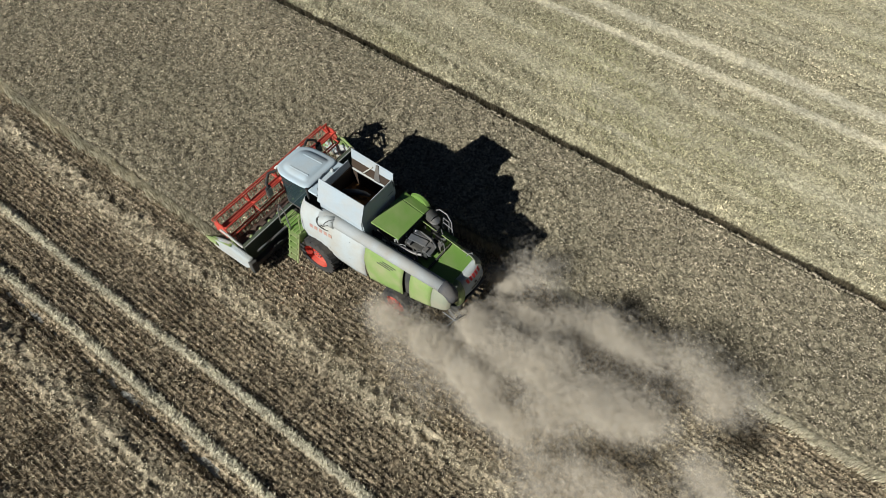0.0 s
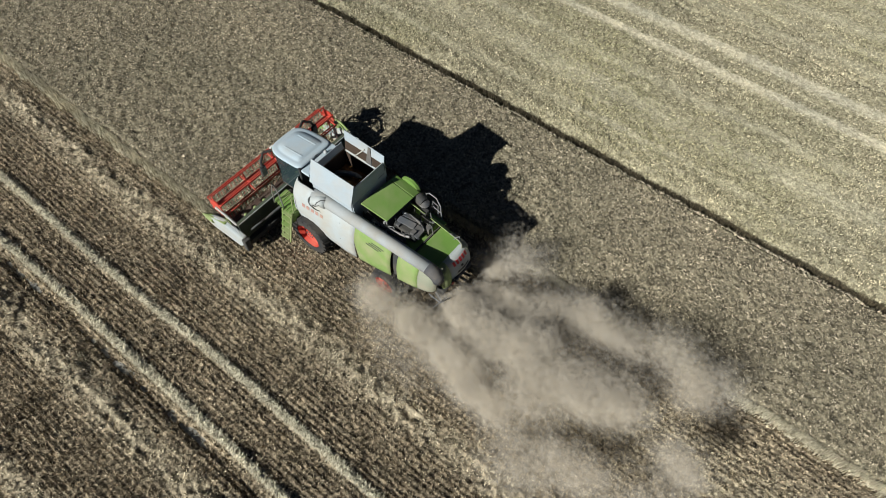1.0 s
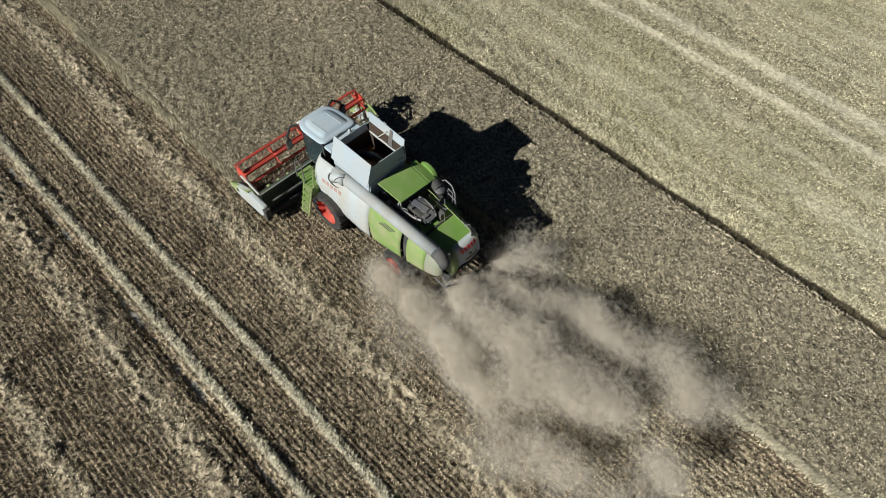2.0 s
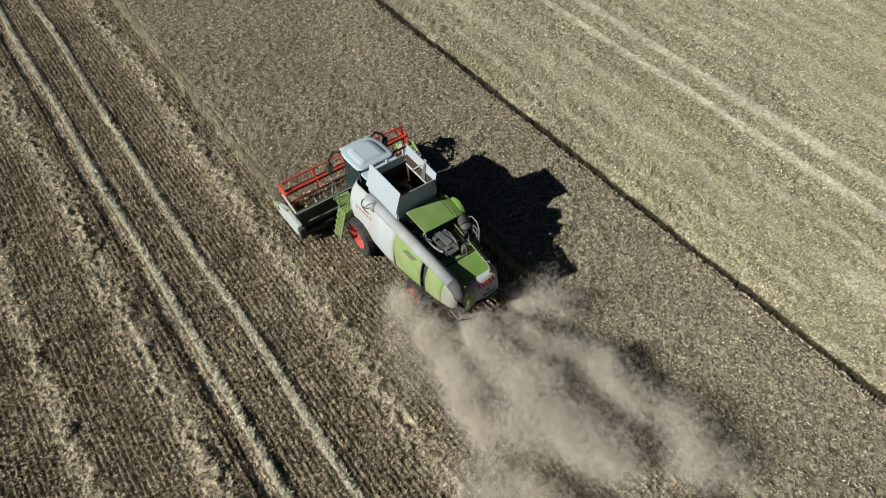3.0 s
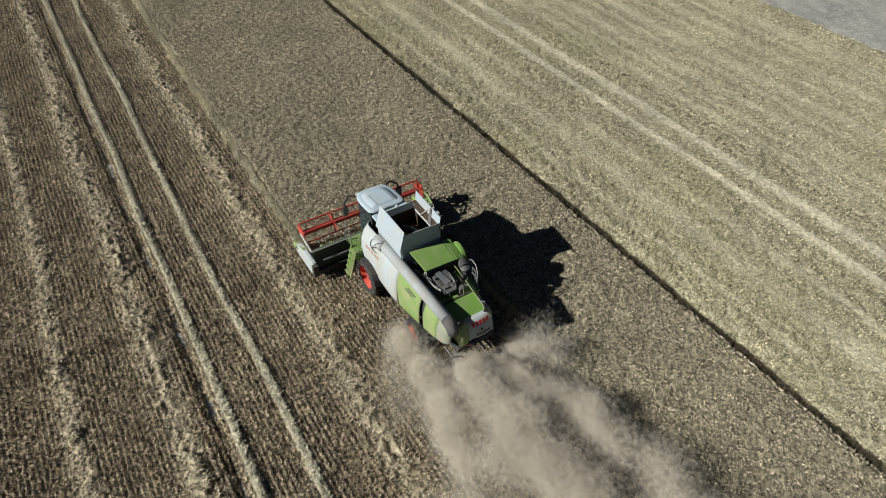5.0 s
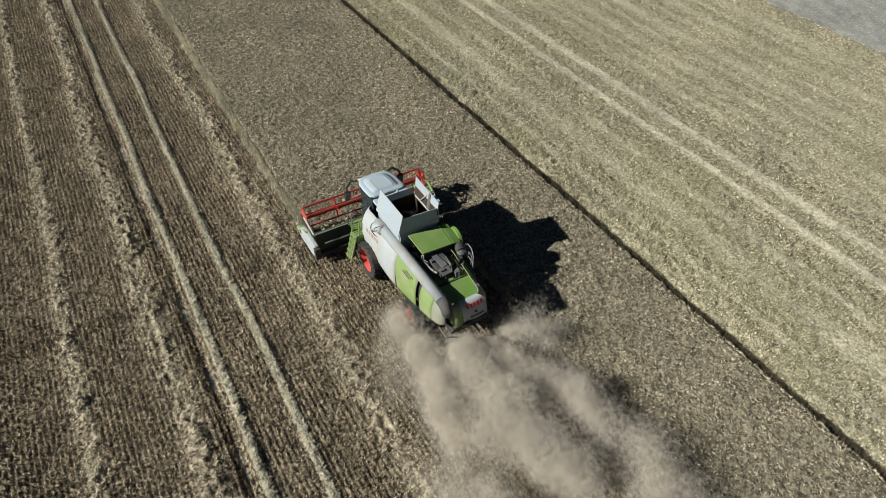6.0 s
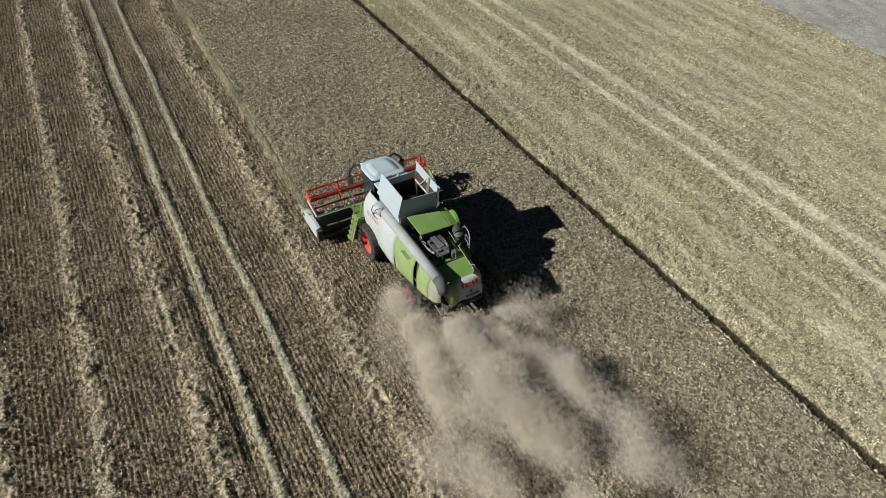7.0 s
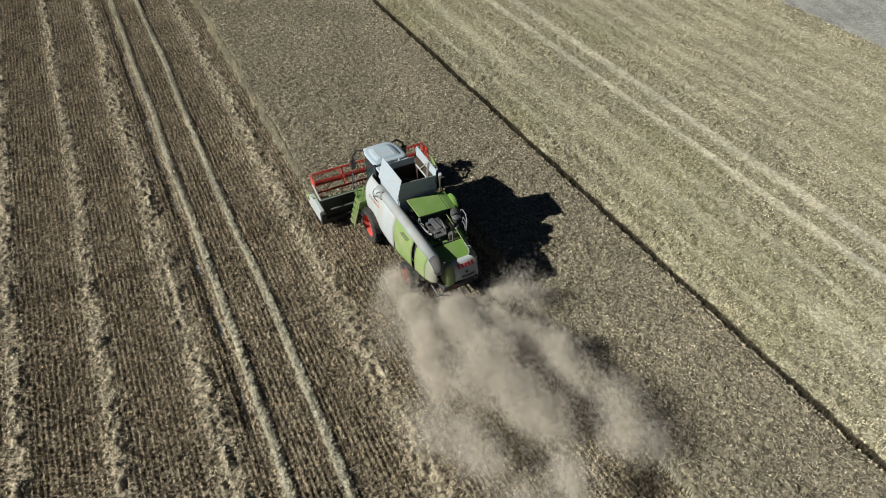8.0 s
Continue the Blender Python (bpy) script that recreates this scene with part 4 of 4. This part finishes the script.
chop = part("straw_chopper", slab([(-0.58, -3.1, 1.38), (0.85, -3.1, 1.38), (0.82, -3.82, 1.16), (-0.55, -3.82, 1.16)], 0.42, 0.03), DARK, comb, "dark straw chopper under the tail")
for k in range(7):
    x = -0.5 + 0.2 * k
    part("vane", slab([(x, -3.5, 0.95), (x + 0.02, -3.5, 0.95), (x + 0.02 + 0.05 * (k - 3), -4.0, 0.8), (x + 0.05 * (k - 3), -4.0, 0.8)], 0.18), GREY, chop)
part("tail_bar", tube([(-0.95, -3.6, 1.65), (-0.9, -4.05, 1.45), (-0.45, -4.15, 1.3)], 0.025, 8), STEEL, chop)
part("tail_bar", tube([(-1.15, -3.95, 1.35), (-0.55, -4.05, 1.35)], 0.02, 8), STEEL, chop)

# ---- the cutting header in front ----
head = empty("cutting_header", 0, 4.3, 0, "dark cutting header with a red reel and white end plates", "combine header")


def hpart(name, bm, mat, label="", parent=None):
    ob = part(name, bm, mat, parent or head, label)
    if parent is None:
        ob.matrix_parent_inverse = head.matrix_world.inverted()
    return ob


REEL_Y, REEL_Z, REEL_R = 4.82, 1.62, 0.5
hpart("back_wall", slab([(-2.95, 3.78, 1.36), (2.95, 3.78, 1.36), (2.95, 3.70, 0.30), (-2.95, 3.70, 0.30)], 0.05, 0.008), HEADER, "dark green back wall of the header")
hpart("top_beam", box(-2.98, 2.98, 3.66, 3.80, 1.36, 1.48, 0.02), HEADER, "dusty dark green top beam")
hpart("beam_edge", tube([(-2.96, 3.65, 1.485), (2.96, 3.65, 1.485)], 0.022, 6), TUBE, "pale upper edge of the beam")
hpart("lower_beam", box(-2.95, 2.95, 3.45, 3.69, 0.28, 0.50, 0.03), DARK)
hpart("trough", slab([(-2.95, 3.78, 0.32), (2.95, 3.78, 0.32), (2.95, 5.15, 0.18), (-2.95, 5.15, 0.18)], 0.05), WORN, "worn dark trough floor")
hpart("cutter_bar", box(-2.98, 2.98, 5.15, 5.24, 0.13, 0.2, 0.01), DARK)
for k in range(58):
    x = -2.9 + 0.1 * k
    hpart("knife_finger", slab([(x - 0.02, 5.24, 0.175), (x + 0.02, 5.24, 0.175), (x, 5.36, 0.165)], 0.02), STEEL)
hpart("drive_shaft", tube([(-2.62, 3.55, 0.92), (-1.95, 3.52, 0.95)], 0.04, 10), STEEL, "pale steel drive shaft")
hpart("drive_shaft", tube([(-1.98, 3.5, 0.95), (-0.9, 3.4, 1.02)], 0.055, 10), GREY)
aug = hpart("feed_auger", tube([(-2.9, 4.22, 0.62), (2.9, 4.22, 0.62)], 0.19, 18), DARK, "dark feed auger across the header")


def flight(x0, x1, turns, hand):
    bm = bmesh.new()
    n = int(18 * turns)
    prev = None
    for i in range(n + 1):
        u = i / n
        a = hand * 2 * math.pi * turns * u
        x = x0 + (x1 - x0) * u
        pair = [bm.verts.new((x + dx, 4.22 + r * math.cos(a), 0.62 + r * math.sin(a))) for r in (0.17, 0.31) for dx in (0, 0.012)]
        if prev:
            for p, q in ((0, 2), (3, 1), (2, 3)):
                bm.faces.new((prev[p], prev[q], pair[q], pair[p]))
        prev = pair
    return bm


part("flighting", flight(-2.85, -0.55, 4.5, 1), WORN, aug)
part("flighting", flight(2.85, 0.55, 4.5, 1), WORN, aug)
for k in range(4):
    hpart("knob", lathe([(-0.05, 0.07), (0.02, 0.08), (0.05, 0.04)], (-2.45 + 0.45 * k, 3.86, 1.42 - 0.02 * k), "y", 12), LIME)

reel = hpart("reel", tube([(-2.86, REEL_Y, REEL_Z), (2.86, REEL_Y, REEL_Z)], 0.12, 16), RED, "red pick-up reel with tined bars")
ends = (-2.88, -1.42, 0.0, 1.42, 2.88)
for x in ends:
    for k in range(6):
        a = math.pi / 3 * k + 0.3
        part("spoke", slab([(x - 0.02, REEL_Y + 0.07 * math.cos(a + 1.3), REEL_Z + 0.07 * math.sin(a + 1.3)), (x - 0.02, REEL_Y + 0.07 * math.cos(a - 1.3), REEL_Z + 0.07 * math.sin(a - 1.3)), (x - 0.02, REEL_Y + REEL_R * math.cos(a - 0.06), REEL_Z + REEL_R * math.sin(a - 0.06)), (x - 0.02, REEL_Y + REEL_R * math.cos(a + 0.06), REEL_Z + REEL_R * math.sin(a + 0.06))], 0.03), RED, reel)
for x in (-2.93, 2.93):
    part("end_shield", lathe([(-0.02, 0.36), (0.02, 0.36)], (x, REEL_Y, REEL_Z), "x", 6), RED, reel, "red six-sided reel end")
tine = tube([(0, 0, 0), (0, -0.06, -0.14), (0, -0.03, -0.3)], [0.011, 0.009, 0.006], 4)
tine_mesh = bpy.data.meshes.new("tine")
tine.to_mesh(tine_mesh)
tine.free()
tine_mesh.materials.append(RED)
for k in range(6):
    a = math.pi / 3 * k + 0.3
    y, z = REEL_Y + REEL_R * math.cos(a), REEL_Z + REEL_R * math.sin(a)
    bar = part("reel_bar", tube([(-2.9, y, z), (2.9, y, z)], 0.03, 8), RED, reel)
    for j in range(38):
        t = new("tine", tine_mesh)
        t.location = (-2.82 + 0.1524 * j, y, z)
        t.parent = bar
for side in (-1, 1):
    hpart("reel_arm", tube([(side * 2.97, 3.75, 1.42), (side * 3.0, 4.2, 1.62), (side * 2.98, REEL_Y, REEL_Z)], 0.05, 8), WHITE if side < 0 else LIME, "pale reel arm")
    hpart("arm_ram", tube([(side * 3.03, 3.9, 0.95), (side * 3.0, 4.35, 1.6)], 0.03, 8), LIME)
    poly = ((3.34, 1.12), (4.35, 1.22), (5.0, 1.0), (5.35, 0.72), (5.6, 0.3), (5.3, 0.16), (3.8, 0.2), (3.5, 0.5))
    xo, xi = side * 3.14, side * 2.97
    bm = bmesh.new()
    a = [bm.verts.new((xo, y, z)) for y, z in poly]
    b = [bm.verts.new((xi, y, z)) for y, z in poly]
    bm.faces.new(a)
    bm.faces.new(b[::-1])
    for i in range(len(poly)):
        j = (i + 1) % len(poly)
        bm.faces.new((a[i], a[j], b[j], b[i]))
    bmesh.ops.bevel(bm, geom=list(bm.edges), offset=0.03, segments=2, affect="EDGES")
    hpart("end_plate", bm, WHITE, "white rounded header end plate")
    hpart("end_cap", box(side * 3.07 - 0.13, side * 3.07 + 0.13, 3.22, 3.44, 0.42, 1.02, 0.04), DARK)
    hpart("divider", tube([(side * 3.08, 5.2, 0.62), (side * 3.06, 5.7, 0.42), (side * 3.02, 6.15, 0.2)], [0.13, 0.1, 0.02], 10), LIME, "green pointed crop divider")
    hpart("divider_top", slab([(side * 3.18, 4.3, 1.25), (side * 2.95, 4.3, 1.25), (side * 3.0, 5.5, 0.72), (side * 3.12, 5.5, 0.72)], 0.05, 0.01), LIME)
    hpart("guard_rod", tube([(side * 3.05, 3.6, 1.2), (side * 3.1, 4.3, 1.48), (side * 3.08, 5.0, 1.1), (side * 3.05, 5.4, 0.7)], 0.02, 6), STEEL)


# ---- dust raised behind the machine ----
DUST, dn, dl = material("dust")
DUST_TONE = (0.77, 0.715, 0.62, 1)
dn["Principled BSDF"].inputs["Base Color"].default_value = DUST_TONE
dn["Principled BSDF"].inputs["Roughness"].default_value = 1.0
dn["Principled BSDF"].inputs["Specular IOR Level"].default_value = 0.0
tl = dn.new("ShaderNodeBsdfTranslucent")
tl.inputs["Color"].default_value = DUST_TONE
mx = dn.new("ShaderNodeMixShader")
mx.inputs[0].default_value = 0.5
dl.new(dn["Principled BSDF"].outputs[0], mx.inputs[1])
dl.new(tl.outputs[0], mx.inputs[2])
clear = dn.new("ShaderNodeBsdfTransparent")
thin = dn.new("ShaderNodeMixShader")
thin.inputs[0].default_value = 0.036
dl.new(clear.outputs[0], thin.inputs[1])
dl.new(mx.outputs[0], thin.inputs[2])
dl.new(thin.outputs[0], dn["Material Output"].inputs["Surface"])
scene.cycles.transparent_max_bounces = 128


def make_dust(flecks=340000):
    """Fine chaff and dust: billows made of smaller puffs, thinning out away from the tail."""
    rng = np.random.RandomState(101)
    streams = (
        ((-1.8, -3.5, 0.6), (-2.5, -5.4, 1.3), (-2.4, -12.5, 1.2), 15, 1.0),
        ((-0.3, -4.4, 0.8), (-0.9, -7.0, 1.7), (-0.9, -12.0, 1.3), 15, 1.15),
        ((0.5, -4.7, 0.8), (1.2, -7.6, 1.4), (2.9, -13.5, 1.1), 14, 0.55),
        ((-1.6, -0.9, 0.35), (-2.0, -2.4, 0.5), (-2.9, -4.6, 0.5), 6, 0.14),
        ((1.5, -4.4, 0.8), (2.3, -4.9, 1.1), (2.9, -5.8, 1.2), 5, 0.06),
    )
    puffs = []
    for a, b, c, n, weight in streams:
        for k in range(n):
            u = (k + 0.8 * rng.rand()) / n
            p = np.array(a) * (1 - u) ** 2 + 2 * u * (1 - u) * np.array(b) + u * u * np.array(c)
            p = p + rng.randn(3) * np.array([0.34, 0.4, 0.2]) * (0.3 + u)
            size = (0.42 + 0.5 * u) * (0.75 + 0.5 * rng.rand())
            heavy = weight / n * (1.25 - 0.95 * u) * (0.3 + 1.4 * rng.rand())
            for j in range(9):
                d = rng.randn(3)
                q = p + d / np.linalg.norm(d) * size * np.array([0.75, 0.95, 0.6]) * (0.4 + 0.6 * rng.rand())
                puffs.append((q, size * (0.3 + 0.3 * rng.rand()), heavy * (0.4 + 1.2 * rng.rand())))
            puffs.append((p, size * 0.85, heavy * 3.0))
    total = sum(w for _, _, w in puffs)
    pts = np.concatenate([p + np.clip(rng.randn(int(flecks * w / total), 3), -2.1, 2.1) * r * np.array([0.85, 1.0, 0.6]) for p, r, w in puffs])
    pts = pts[pts[:, 2] > 0.06]
    n = len(pts)
    a, b = rng.randn(n, 3), rng.randn(n, 3)
    a /= np.linalg.norm(a, axis=1, keepdims=True)
    b = np.cross(a, b)
    b /= np.linalg.norm(b, axis=1, keepdims=True)
    r = (0.07 + 0.09 * rng.rand(n))[:, None]
    verts = np.stack([pts + a * r, pts - a * r * 0.5 + b * r * 0.87, pts - a * r * 0.5 - b * r * 0.87], 1).reshape(-1, 3)
    ob = array_mesh("dust_cloud", verts, np.arange(3 * n).reshape(n, 3), DUST)
    tagged(ob, "tan cloud of chaff and dust drifting over stubble", "dust", kind="stuff")


make_dust()
